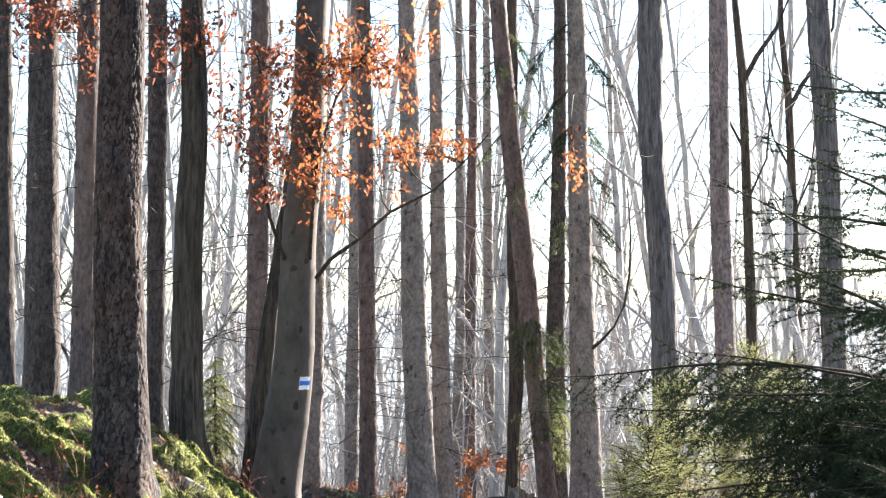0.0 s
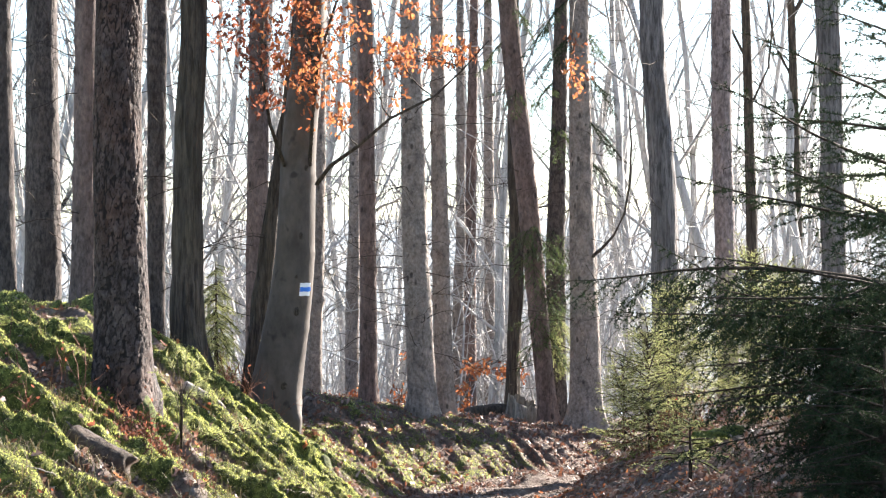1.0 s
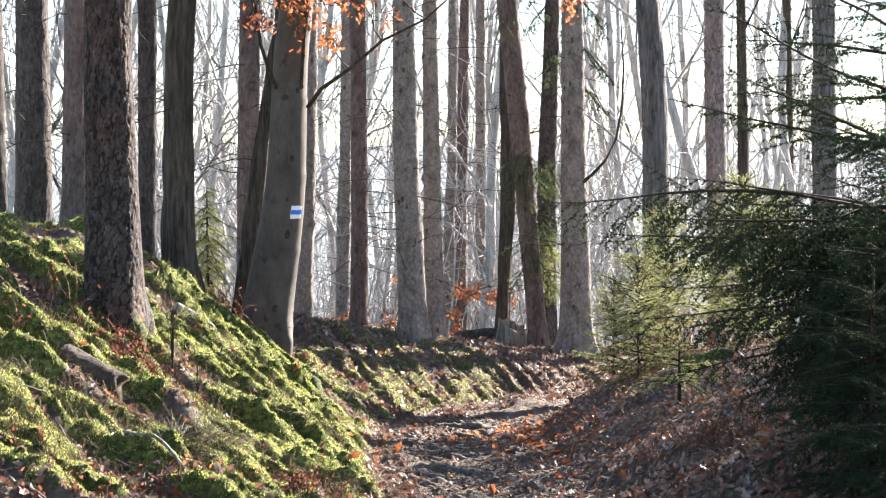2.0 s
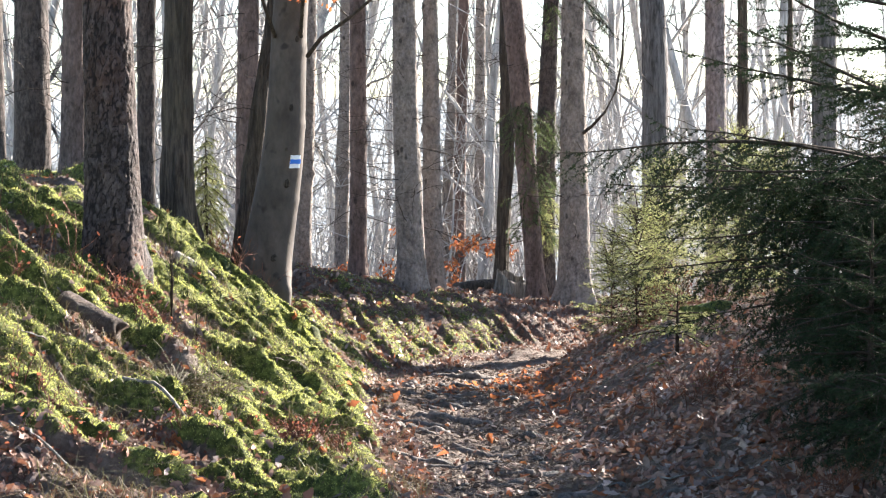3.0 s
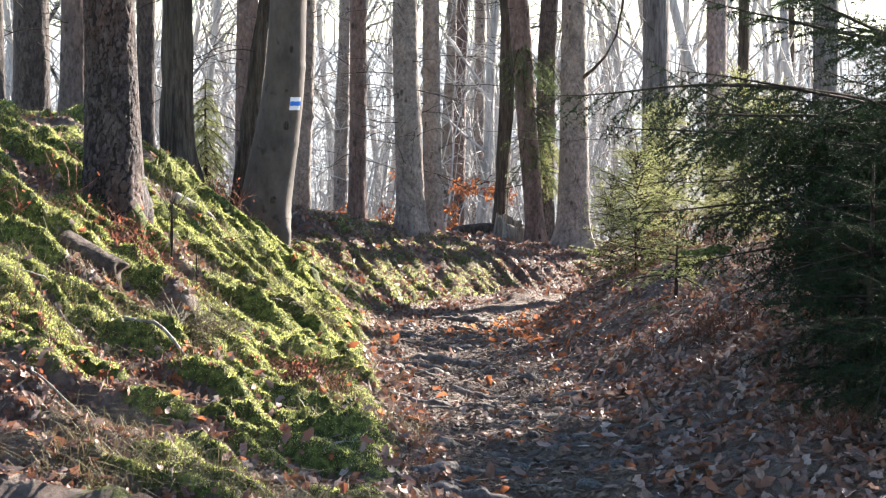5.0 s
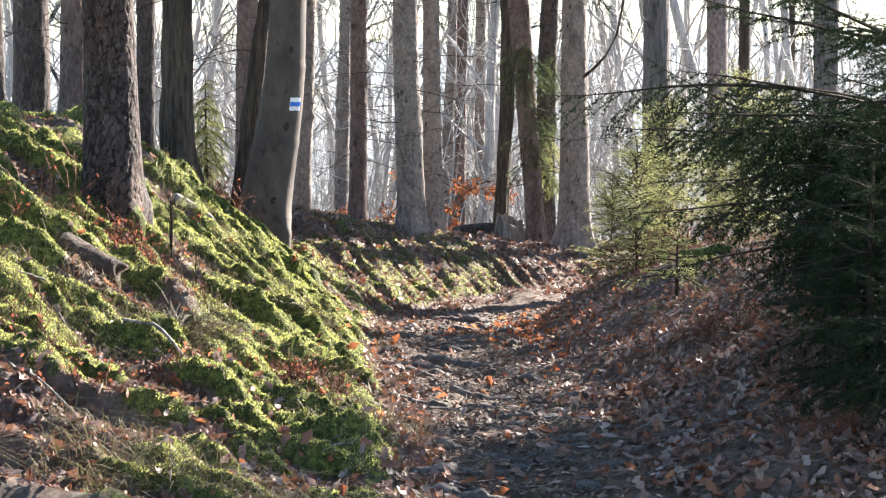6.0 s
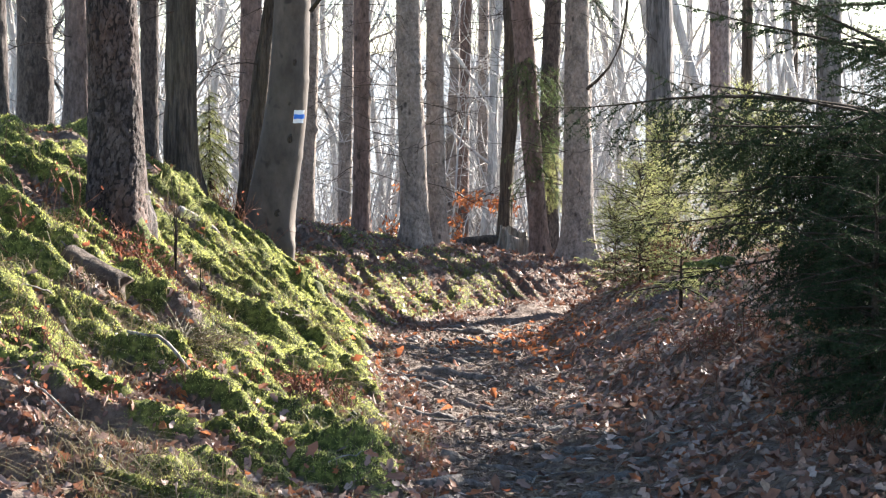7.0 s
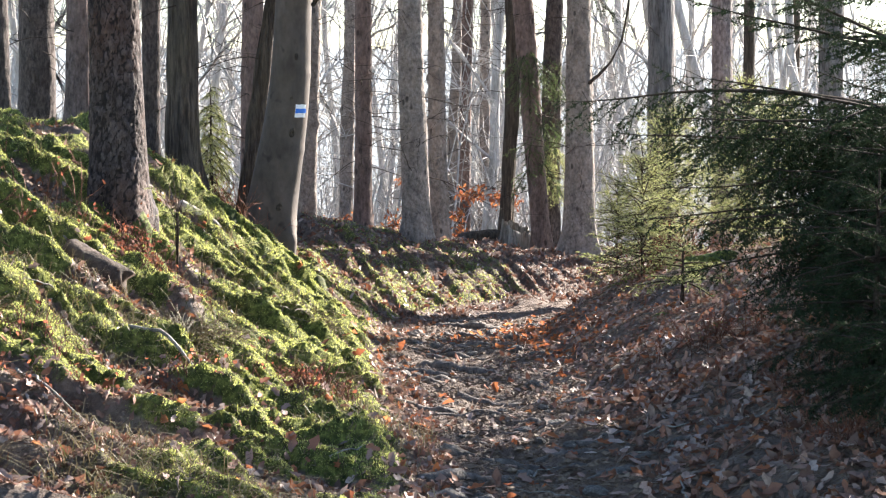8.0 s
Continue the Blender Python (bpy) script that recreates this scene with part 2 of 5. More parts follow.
LEAF_BROWN = foliage("leaf_brown", [(0.13, 0.066, 0.048), (0.26, 0.155, 0.115), (0.36, 0.24, 0.19), (0.17, 0.085, 0.06), (0.30, 0.12, 0.06), (0.20, 0.108, 0.078), (0.40, 0.315, 0.27), (0.09, 0.05, 0.04), (0.35, 0.255, 0.21)], 0.2, 0.55, 0.22)
DEBRIS = foliage("needle_litter", [(0.07, 0.045, 0.03), (0.14, 0.09, 0.06), (0.22, 0.16, 0.11), (0.10, 0.06, 0.04)], 0.0, 0.7, 0.2)
TWIG = bark("twig_bark", (0.022, 0.016, 0.013), (0.075, 0.056, 0.044), (0.05, 0.04, 0.032), 1.0, 60, 0.002, 0.08)
TWIG_RED = bark("red_twig_bark", (0.10, 0.04, 0.03), (0.24, 0.11, 0.07), (0.16, 0.08, 0.05), 1.0, 60, 0.002)
STONE = bark("stone", (0.05, 0.045, 0.04), (0.17, 0.155, 0.14), (0.12, 0.10, 0.085), 1.0, 14, 0.01, 0.4)


def paint(name, colour):
    m, nt, b = material(name, 0.6, 0.3)
    wear = tex(nt, coords(nt), 90, 5.0)
    c = mixed(nt, ramp(nt, wear, [(0.56, (0, 0, 0)), (0.68, (0.8, 0.8, 0.8))]), colour, tuple(0.5 * k + 0.08 for k in colour))
    nt.links.new(c, b.inputs["Base Color"])
    return m


PAINT_WHITE = paint("white_paint", (0.80, 0.80, 0.80))
PAINT_BLUE = paint("blue_paint", (0.03, 0.16, 0.60))
MOSSY = bark("mossy_wood", (0.035, 0.05, 0.01), (0.12, 0.14, 0.025), (0.08, 0.07, 0.045), 1.0, 45, 0.012, 0.15)


def ground_material():
    m, nt, b = material("forest_floor", 0.9, 0.25)
    v = coords(nt)
    at = nt.nodes.new("ShaderNodeAttribute")
    at.attribute_name = "moss"
    soil = ramp(nt, tex(nt, v, 9, 8.0, rough=0.75), [(0.3, (0.045, 0.033, 0.027)), (0.48, (0.15, 0.112, 0.09)), (0.66, (0.33, 0.26, 0.21))])
    soil = mixed(nt, ramp(nt, tex(nt, v, 1.3, 3.0), [(0.4, (0, 0, 0)), (0.7, (0.6, 0.6, 0.6))]), soil, (0.12, 0.07, 0.05))
    moss = ramp(nt, tex(nt, v, 26, 6.0, rough=0.7), [(0.32, (0.022, 0.031, 0.008)), (0.5, (0.104, 0.118, 0.025)), (0.66, (0.29, 0.305, 0.075))])
    fac = nt.nodes.new("ShaderNodeMath")
    fac.operation = 'MULTIPLY_ADD'
    nt.links.new(tex(nt, v, 14, 5.0), fac.inputs[0])
    fac.inputs[1].default_value = 0.9
    fac.inputs[2].default_value = -0.45
    ad = nt.nodes.new("ShaderNodeMath")
    ad.operation = 'ADD'
    nt.links.new(fac.outputs[0], ad.inputs[0])
    nt.links.new(at.outputs["Fac"], ad.inputs[1])
    f = ramp(nt, ad.outputs[0], [(0.35, (0, 0, 0)), (0.55, (1, 1, 1))])
    nt.links.new(mixed(nt, f, soil, moss), b.inputs["Base Color"])
    bumped(nt, b, tex(nt, v, 55, 8.0, rough=0.8), 1.0, 0.035)
    return m


GROUND = ground_material()


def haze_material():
    m = bpy.data.materials.new("haze_glow")
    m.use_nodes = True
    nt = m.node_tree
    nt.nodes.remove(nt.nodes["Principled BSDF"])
    # the backdrop glows by itself to give the white glare of the haze
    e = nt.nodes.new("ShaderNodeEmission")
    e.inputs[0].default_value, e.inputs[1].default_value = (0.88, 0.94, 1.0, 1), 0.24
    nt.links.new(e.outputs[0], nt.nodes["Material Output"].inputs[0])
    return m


HAZE_GLOW = haze_material()

# ---------------------------------------------------------------- ground
YK = np.array([3.0, 6.6, 8.8, 12.0, 13.8, 15.5, 17.0, 18.5, 20.0, 24.0])


def path_x(y):
    return np.interp(y, YK, [0.4, 0.36, 0.28, 0.12, 0.15, 0.75, 1.8, 3.2, 4.8, 9.0])


def path_half(y):
    return np.interp(y, YK, [0.45, 0.46, 0.54, 0.60, 0.58, 0.50, 0.45, 0.45, 0.45, 0.5])


def path_z(y):
    return np.interp(y, YK, [0.10, 0.0, -0.09, -0.25, -0.38, -0.42, -0.46, -0.50, -0.55, -0.9])


def soft_cap(h, cap):
    return cap * (1 - np.exp(-h / cap))


def land(x, y):
    """The large form: sunken path, mossy bank on one side, leafy bank on the other, falling away behind."""
    x, y = np.asarray(x, float), np.asarray(y, float)
    c, w = path_x(y), path_half(y)
    left, right = np.maximum(c - w - x, 0), np.maximum(x - c - w, 0)
    s_left = np.interp(y, [4.5, 6.5, 7.5, 8.5, 9.5, 11.0, 13.0, 15.3, 17.0, 17.7, 18.6, 19.3, 22], [0.06, 0.18, 0.27, 0.42, 0.60, 0.74, 0.86, 0.40, 0.52, 0.34, 0.19, 0.124, 0.10])
    cap = np.interp(y, [13.0, 15.3, 17.0, 17.7, 18.6, 19.3, 22], [3.0, 1.3, 0.75, 0.64, 0.55, 0.45, 0.4])
    hl = soft_cap(left * s_left * (0.72 + 0.28 * np.minimum(left, 2.2)), cap)
    s_right = np.interp(y, [5, 8, 11, 13.5, 17, 22], [0.34, 0.48, 0.66, 0.85, 0.4, 0.1])
    hr = soft_cap(right * s_right, 0.85)
    hl = np.where(left > 0, hl, 0)
    dip = 0.05 * np.clip(1 - np.abs(x - c) / w, 0, 1)
    z = path_z(np.minimum(y, 24)) + hl + hr - dip
    top = 1.2                                    # the slope levels out up there
    z = np.where(left > 0, top - 0.12 * np.log1p(np.exp(np.clip((top - z) / 0.12, -40, 40))), z)
    back = np.maximum(y - 20.5, 0)
    far = np.maximum(y - 20.5, 0) * 0.11 * smooth01(back / 6)
    z = z * (1 - 0.5 * smooth01(back / 10)) - far
    wide = np.maximum(np.abs(x) - 6, 0)
    return z - 0.02 * np.minimum(wide, 60)


def relief(x, y):
    """Large and middle ridges of the bank; they run down the slope towards the eye."""
    k = np.interp(y, [11.5, 14.5], [0.45, 1.25])
    u = (y + k * x) * np.interp(y, [11.5, 14.5], [1.0, 1.15]) + np.interp(y, [11.5, 14.5], [0.16, 0.7]) * (fbm(x * 2.1, y * 2.1, 41, 2) - 0.5)
    return u, ridged(x, u, 1.5, 2.1, 61), ridged(x, u, 2.8, 4.3, 62)


def moss_mask(x, y):
    c, w = path_x(y), path_half(y)
    left = c - w - x
    n = fbm(x * 1.5, y * 1.3, 31, 4) + 0.26 * np.exp(-((x + 0.45) / 0.55) ** 2 - ((y - 6.6) / 0.9) ** 2)
    edge = smooth01((left + 0.06) / 0.26)
    _, r1, r2 = relief(x, y)
    crest = np.maximum(r1, 0.85 * r2) + 1.3 * (n - 0.5)
    m = edge * smooth01((n - 0.28) / 0.14) * (0.12 + 0.88 * smooth01((crest - 0.10) / 0.26))
    near = 0.7 + 0.3 * smooth01((y - 5.2 + 1.8 * (fbm(x * 2.2, y * 2.2, 5) - 0.5)) / 1.6)
    near = near * (1 - 0.75 * smooth01((-0.95 - x) / 0.3) * smooth01((6.8 - y) / 0.5))
    near = near * smooth01((y - 4.4) / 1.2)
    right = smooth01((x - c - w - 0.3) / 0.4) * smooth01((n - 0.60) / 0.08) * 0.8 * smooth01((y - 8.5) / 1.5)
    tail = np.interp(y, [12.5, 14.2, 17, 20], [1.0, 0.52, 0.40, 0.25])
    return np.clip(np.maximum(m * near * tail, right), 0, 1)


# single large cushions and one hollow on the bank: x, y, half length, half width, height
CUSHIONS = [(-1.58, 7.95, 0.17, 0.13, 0.11), (-1.84, 7.75, 0.18, 0.13, 0.11), (-1.05, 7.28, 0.20, 0.12, 0.08), (-1.24, 7.80, 0.19, 0.11, 0.08),
            (-0.36, 6.55, 0.20, 0.16, 0.10), (-0.42, 8.45, 0.16, 0.12, 0.08), (-1.28, 8.62, 0.15, 0.12, 0.09), (-1.12, 8.38, 0.10, 0.10, -0.13),
            (-0.80, 7.15, 0.22, 0.13, 0.07), (-0.62, 6.85, 0.20, 0.14, 0.07), (-0.24, 6.95, 0.17, 0.12, 0.07), (-0.22, 6.30, 0.15, 0.12, 0.06), (-0.95, 10.1, 0.25, 0.16, 0.09),
            (-0.70, 9.5, 0.25, 0.14, 0.08), (0.75, 16.0, 0.22, 0.2, 0.10), (-0.25, 16.2, 0.3, 0.22, 0.10), (-0.95, 15.3, 0.22, 0.2, 0.10)]


def ground_z(x, y, mask=None):
    x, y = np.asarray(x, float), np.asarray(y, float)
    m = moss_mask(x, y) if mask is None else mask
    c, w = path_x(y), path_half(y)
    left = smooth01((c - w - x) / 0.35)
    u, r1, r2 = relief(x, y)
    bumps = left * (0.05 * (billow(x * 1.15, u * 2.9, 11) - 0.4) + 0.11 * (r1 - 0.2) + 0.075 * (r2 - 0.2))
    bumps = bumps + m * (0.045 * ridged(x, u, 5.2, 7.6, 63) + 0.035 * billow(x * 7, u * 12, 14) + 0.022 * billow(x * 17, u * 23, 15))
    bumps = bumps + left * np.interp(y, [12.5, 14.5], [0, 1]) * (0.15 * (billow(x * 1.9, u * 1.5, 64) - 0.45) + 0.07 * (billow(x * 4.2, u * 3.4, 65) - 0.45))
    for cx, cy, la, lb, ch in CUSHIONS:
        du, dv = (x - cx) * 0.91 - (y - cy) * 0.41, (x - cx) * 0.41 + (y - cy) * 0.91
        bumps = bumps + ch * np.exp(-((du / la) ** 2 + (dv / lb) ** 2) ** 1.6)
    right = smooth01((x - c - w) / 0.4)
    bumps = bumps + right * 0.07 * (fbm(x * 2.0, y * 2.0, 16) - 0.5) * 2
    onpath = np.clip(1 - left - right, 0, 1)
    bumps = bumps + onpath * (0.05 * (fbm(x * 2.6, y * 3.4, 17) - 0.5) * 2 + 0.018 * billow(x * 6, y * 8, 18))
    bumps = bumps + 0.016 * (fbm(x * 14, y * 14, 19, 3) - 0.5) * 2 + onpath * 0.012 * billow(x * 11, y * 13, 20)
    bumps = bumps * np.interp(y, [12.5, 14, 16, 18], [1.0, 0.62, 0.55, 0.35])
    fade = np.clip(1.6 - (np.abs(y - 12) - 10) / 10, 0, 1) * np.interp(y, [3.2, 5.3], [0.06, 1]) * np.interp(x, [-6.5, -4.0, 3.2, 6.0], [0.15, 1, 1, 0.15])
    return land(x, y) + bumps * fade


def spread(lo, hi, step, reach, growth=1.16):
    inner = list(np.arange(lo, hi, step))
    out, d = [], step
    p = hi
    while p < reach:
        out.append(p)
        d *= growth
        p += d
    low, d, p = [], step, lo
    while p > -reach:
        d *= growth
        p -= d
        low.append(p)
    return np.array(low[::-1] + inner + out)


gx, gy = spread(-3.9, 3.0, 0.021, 1200, 1.25), spread(5.5, 18.5, 0.03, 1500, 1.25)
GX, GY = np.meshgrid(gx, gy)
MASK = moss_mask(GX, GY)
GZ = ground_z(GX, GY, MASK)
nx, ny = len(gx), len(gy)
ii, jj = np.meshgrid(np.arange(ny - 1), np.arange(nx - 1), indexing="ij")
quad = np.stack([ii * nx + jj, ii * nx + jj + 1, (ii + 1) * nx + jj + 1, (ii + 1) * nx + jj], -1).reshape(-1, 4)
ground_me = mesh_np("ground", np.stack([GX, GY, GZ], -1).reshape(-1, 3), quad)
attr = ground_me.attributes.new("moss", 'FLOAT', 'POINT')
attr.data.foreach_set("value", MASK.astype(np.float32).ravel())
ground = part("ground", ground_me, GROUND, kind="structure", label="forest floor of dark soil, moss and fallen leaves around a sunken path")
ground["category"] = "ground"


# glowing wall far behind the wood, standing in for bright haze over a valley
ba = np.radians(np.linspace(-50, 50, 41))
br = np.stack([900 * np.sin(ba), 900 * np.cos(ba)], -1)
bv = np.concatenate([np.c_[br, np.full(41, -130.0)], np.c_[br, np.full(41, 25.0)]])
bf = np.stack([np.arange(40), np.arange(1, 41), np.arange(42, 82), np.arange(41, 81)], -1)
backdrop = part("backdrop", mesh_np("backdrop", bv, bf), HAZE_GLOW, kind="structure", label="glowing wall in place of the bright misty distance beyond the trees")
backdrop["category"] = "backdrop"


def on_grid(field, x, y):
    """Bilinear value of a grid field at x, y."""
    x, y = np.asarray(x, float), np.asarray(y, float)
    a = np.clip(np.searchsorted(gx, x) - 1, 0, nx - 2)
    b = np.clip(np.searchsorted(gy, y) - 1, 0, ny - 2)
    u = np.clip((x - gx[a]) / (gx[a + 1] - gx[a]), 0, 1)
    v = np.clip((y - gy[b]) / (gy[b + 1] - gy[b]), 0, 1)
    return (field[b, a] * (1 - u) + field[b, a + 1] * u) * (1 - v) + (field[b + 1, a] * (1 - u) + field[b + 1, a + 1] * u) * v


def lie(x, y):
    """Height of the ground sheet."""
    return on_grid(GZ, x, y)


def ground_normal(x, y, e=0.04):
    zx = (lie(x + e, y) - lie(x - e, y)) / (2 * e)
    zy = (lie(x, y + e) - lie(x, y - e)) / (2 * e)
    return unit(np.stack([-zx, -zy, np.ones_like(zx)], -1))


# ---------------------------------------------------------------- trees of the wood
def trunk_mesh(name, axis, foot, top, kind, seed, sides=40, step=0.05, flare=0.45, lobes=5, fine_to=5.6):
    """axis: rows of height, x and radius, all in the tree's own frame from its foot."""
    hs = np.array([a[0] for a in axis]); xs = np.array([a[1] for a in axis]); rs = np.array([a[2] for a in axis])
    h = np.concatenate([np.arange(-0.35, fine_to, step), np.arange(fine_to, top + 0.01, 0.4)])
    x = np.interp(h, hs, xs)
    lean = (xs[-1] - xs[0]) / max(hs[-1] - hs[0], 0.5) * 0.6
    x = np.where(h > hs[-1], xs[-1] + lean * (h - hs[-1]), x)
    r = np.interp(h, hs, rs)
    r = np.where(h > hs[-1], np.maximum(rs[-1] * (1 - 0.6 * (h - hs[-1]) / (top - hs[-1])), 0.02), r)
    k = max(3, int(0.5 / step)) | 1
    pad = k // 2
    box = np.ones(k) / k
    x = np.convolve(np.pad(x, pad, mode="edge"), box, "valid")
    r = np.convolve(np.pad(r, pad, mode="edge"), box, "valid")
    th = np.arange(sides) * 2 * np.pi / sides
    H, TH = np.meshgrid(h, th, indexing="ij")
    R = r[:, None] * np.ones_like(TH)
    up = np.exp(-np.maximum(H, 0) / 0.16)
    lobe = 0.5 + 0.5 * np.cos(TH * lobes + seed + 0.6 * np.sin(TH * 2 + seed))
    R = R * (1 + flare * up * (0.35 + 1.1 * lobe ** 2))
    R = R * (1 + 0.05 * np.sin(TH * 2 + H * 0.7 + seed) + 0.03 * np.sin(TH * 3 - H * 1.3 + seed))
    arc = np.cos(TH), np.sin(TH)
    ax, ay = arc[0] * r[:, None], arc[1] * r[:, None]
    if kind == "plates":
        s = TH / (2 * np.pi) * 34
        wob = 1.3 * fbm(s * 0.7, H * 11, seed + 3)
        w1, flake = worley(s + wob + 0.5 * vnoise(s * 3, H * 40, seed + 7), H * 18 + 1.6 * vnoise(s * 0.9, H * 9, seed) + 0.5 * vnoise(s * 3, H * 40, seed + 12), seed, True)
        w1 = w1 * (0.55 + 0.9 * vnoise(s * 1.3, H * 6, seed + 6))
        w2 = worley(s * 2.1, H * 30, seed + 5)
        fade = smooth01(np.minimum(th, 2 * np.pi - th) / 0.3)[None, :]
        R = R + (0.006 * np.clip(w1 * 5.5, 0, 1) + 0.004 * flake * np.clip(w1 * 5.5, 0, 1) + 0.003 * np.clip(w2 * 2, 0, 1) + 0.012 * (fbm(s * 0.35, H * 5, seed + 2) - 0.5) - 0.013) * fade
        R = R + 0.004 * (fbm(s * 2.5, H * 26, seed + 8) - 0.5) * fade
    elif kind == "furrows":
        s = TH / (2 * np.pi) * 22
        R = R + 0.022 * (np.abs(vnoise(s + 1.2 * vnoise(s * 0.5, H * 2.5, seed), H * 2.2, seed + 1) - 0.5) * 2 - 0.4)
    elif kind == "scales":
        s = TH / (2 * np.pi) * 26
        R = R + 0.009 * (worley(s, H * 22, seed) - 0.4) + 0.008 * (fbm(s * 0.5, H * 3, seed + 4) - 0.5)
        gk = np.random.default_rng(seed + 500)
        for kh, ka in zip(gk.uniform(0.3, fine_to, 46), gk.uniform(-np.pi, 0, 46)):     # stubs of old branches
            da = np.angle(np.exp(1j * (TH - ka))) * r.mean()
            R = R + 0.016 * np.exp(-(da ** 2 + (H - kh) ** 2) / 0.0006)
    else:
        R = R * (1 + 0.03 * (fbm(ax * 5 + ay * 7, H * 1.8, seed) - 0.5))
        R = R + 0.006 * np.exp(-((H * 1.7 + seed * 0.37) % 1.0 - 0.5) ** 2 / 0.004) * (0.5 + 0.5 * np.cos(TH - seed * 2.1))
    v = np.stack([x[:, None] + R * arc[0], R * arc[1], H], -1).reshape(-1, 3)
    n = len(h)
    i, j = np.meshgrid(np.arange(n - 1), np.arange(sides), indexing="ij")
    k2 = (j + 1) % sides
    f = np.stack([i * sides + j, i * sides + k2, (i + 1) * sides + k2, (i + 1) * sides + j], -1).reshape(-1, 4)
    me = mesh_np(name, v, f)
    if kind == "plates":
        for key, val in (("plate", np.clip(w1, 0, 1)), ("flake", flake)):
            at = me.attributes.new(key, 'FLOAT', 'POINT')
            at.data.foreach_set("value", val.astype(np.float32).ravel())
    return me, (h, x, r)


def wander(start, direction, length, n, bend, droop, seed_rng):
    """A polyline that strays as a twig does."""
    pts = [np.asarray(start, float)]
    d = unit(np.asarray(direction, float))
    for _ in range(n):
        d = unit(d + seed_rng.normal(0, bend, 3) + np.array([0, 0, -droop]))
        pts.append(pts[-1] + d * length / n)
    return np.array(pts)


def dead_twigs(axis, count, lo, hi, seed, length=0.8, thick=0.005):
    """Thin dry side twigs, as spruces keep low on their trunks."""
    h, x, r = axis
    g = np.random.default_rng(seed)
    s = Soup()
    for _ in range(count):
        z = g.uniform(lo, hi)
        a = g.uniform(0, 2 * np.pi)
        rr = np.interp(z, h, r) * 0.9
        L = length * g.uniform(0.3, 1.1)
        p0 = np.array([np.interp(z, h, x) + rr * np.cos(a), rr * np.sin(a), z])
        pts = wander(p0, (np.cos(a), np.sin(a), g.uniform(-0.35, 0.4)), L, 6, 0.16, 0.03, g)
        s.tube(pts, np.linspace(thick, thick * 0.3, 7), 3)
        for _ in range(g.integers(2, 6)):
            k = g.integers(1, 6)
            d = unit(pts[k] - pts[k - 1]) + g.normal(0, 0.6, 3)
            q = wander(pts[k], d, L * g.uniform(0.2, 0.5), 3, 0.2, 0.05, g)
            s.tube(q, np.linspace(thick * 0.5, thick * 0.2, 4), 3)
    return s.mesh("dry_brushwood")


tree_seed = [0]


def tree(name, label, y, axis, foot_z, mat, kind="scales", top=13.0, twigs=18, group="", flare=0.35, sides=34, step=0.06, twig_len=0.8, lobes=5, fine_to=5.6):
    """axis: rows of world height, world x and radius, from low to high."""
    tree_seed[0] += 1
    sd = tree_seed[0]
    x0 = axis[0][1]
    gz = float(lie(x0, y))
    t = thing(name, x0, y, gz, label, "tree", group)
    rows = [(a[0] - gz, a[1] - x0, a[2]) for a in axis]
    me, ax = trunk_mesh("trunk", rows, foot_z, top, kind, sd, sides, step, flare, lobes, fine_to)
    part("trunk", me, mat, t)
    if twigs:
        part("dry_brushwood", dead_twigs(ax, int(twigs * 1.6), 0.6, 6.0, sd + 40, twig_len * 1.25), TWIG, t, "thin dry side twigs", "stuff")
    return t, ax


SPRUCE = "tall grey-brown spruce with scaly bark and dry twigs"
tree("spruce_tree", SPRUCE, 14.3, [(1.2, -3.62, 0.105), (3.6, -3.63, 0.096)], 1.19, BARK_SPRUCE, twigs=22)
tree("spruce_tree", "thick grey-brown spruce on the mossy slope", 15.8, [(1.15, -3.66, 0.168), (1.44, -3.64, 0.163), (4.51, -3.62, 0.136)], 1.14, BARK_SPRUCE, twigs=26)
tree("pine_tree", "dark reddish conifer trunk on the mossy slope", 13.9, [(1.14, -2.885, 0.115), (1.36, -2.88, 0.106), (2.58, -2.86, 0.097), (3.92, -2.83, 0.093)], 1.14, BARK_RED, twigs=16)
pine, pine_axis = tree("pine_tree", "big pine with thick cracked plates of bark, rooted in moss", 9.7,
                       [(0.62, -1.79, 0.175), (0.99, -1.79, 0.168), (1.39, -1.80, 0.155), (2.27, -1.82, 0.136), (3.36, -1.79, 0.126)],
                       0.68, BARK_PINE, "plates", twigs=0, flare=0.32, sides=140, step=0.0125, lobes=4, fine_to=3.4)
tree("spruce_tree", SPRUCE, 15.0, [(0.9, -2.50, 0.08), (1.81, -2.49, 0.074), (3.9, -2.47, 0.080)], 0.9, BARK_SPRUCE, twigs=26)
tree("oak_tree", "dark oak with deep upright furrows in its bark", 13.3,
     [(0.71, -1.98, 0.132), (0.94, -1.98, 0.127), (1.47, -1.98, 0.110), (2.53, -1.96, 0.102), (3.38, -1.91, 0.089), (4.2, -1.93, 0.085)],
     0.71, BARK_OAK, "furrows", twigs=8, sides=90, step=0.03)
tree("spruce_tree", SPRUCE, 17.0, [(0.45, -1.88, 0.10), (1.87, -1.86, 0.097), (3.88, -1.82, 0.095)], 0.45, BARK_RED, twigs=26)
tree("oak_tree", "leaning slender trunk growing beside the beech", 14.9, [(0.5, -1.68, 0.085), (0.88, -1.64, 0.080), (1.73, -1.53, 0.074), (2.3, -1.44, 0.066), (3.2, -1.30, 0.05)],
     0.55, BARK_OAK, "furrows", top=7.0, twigs=6, sides=48)
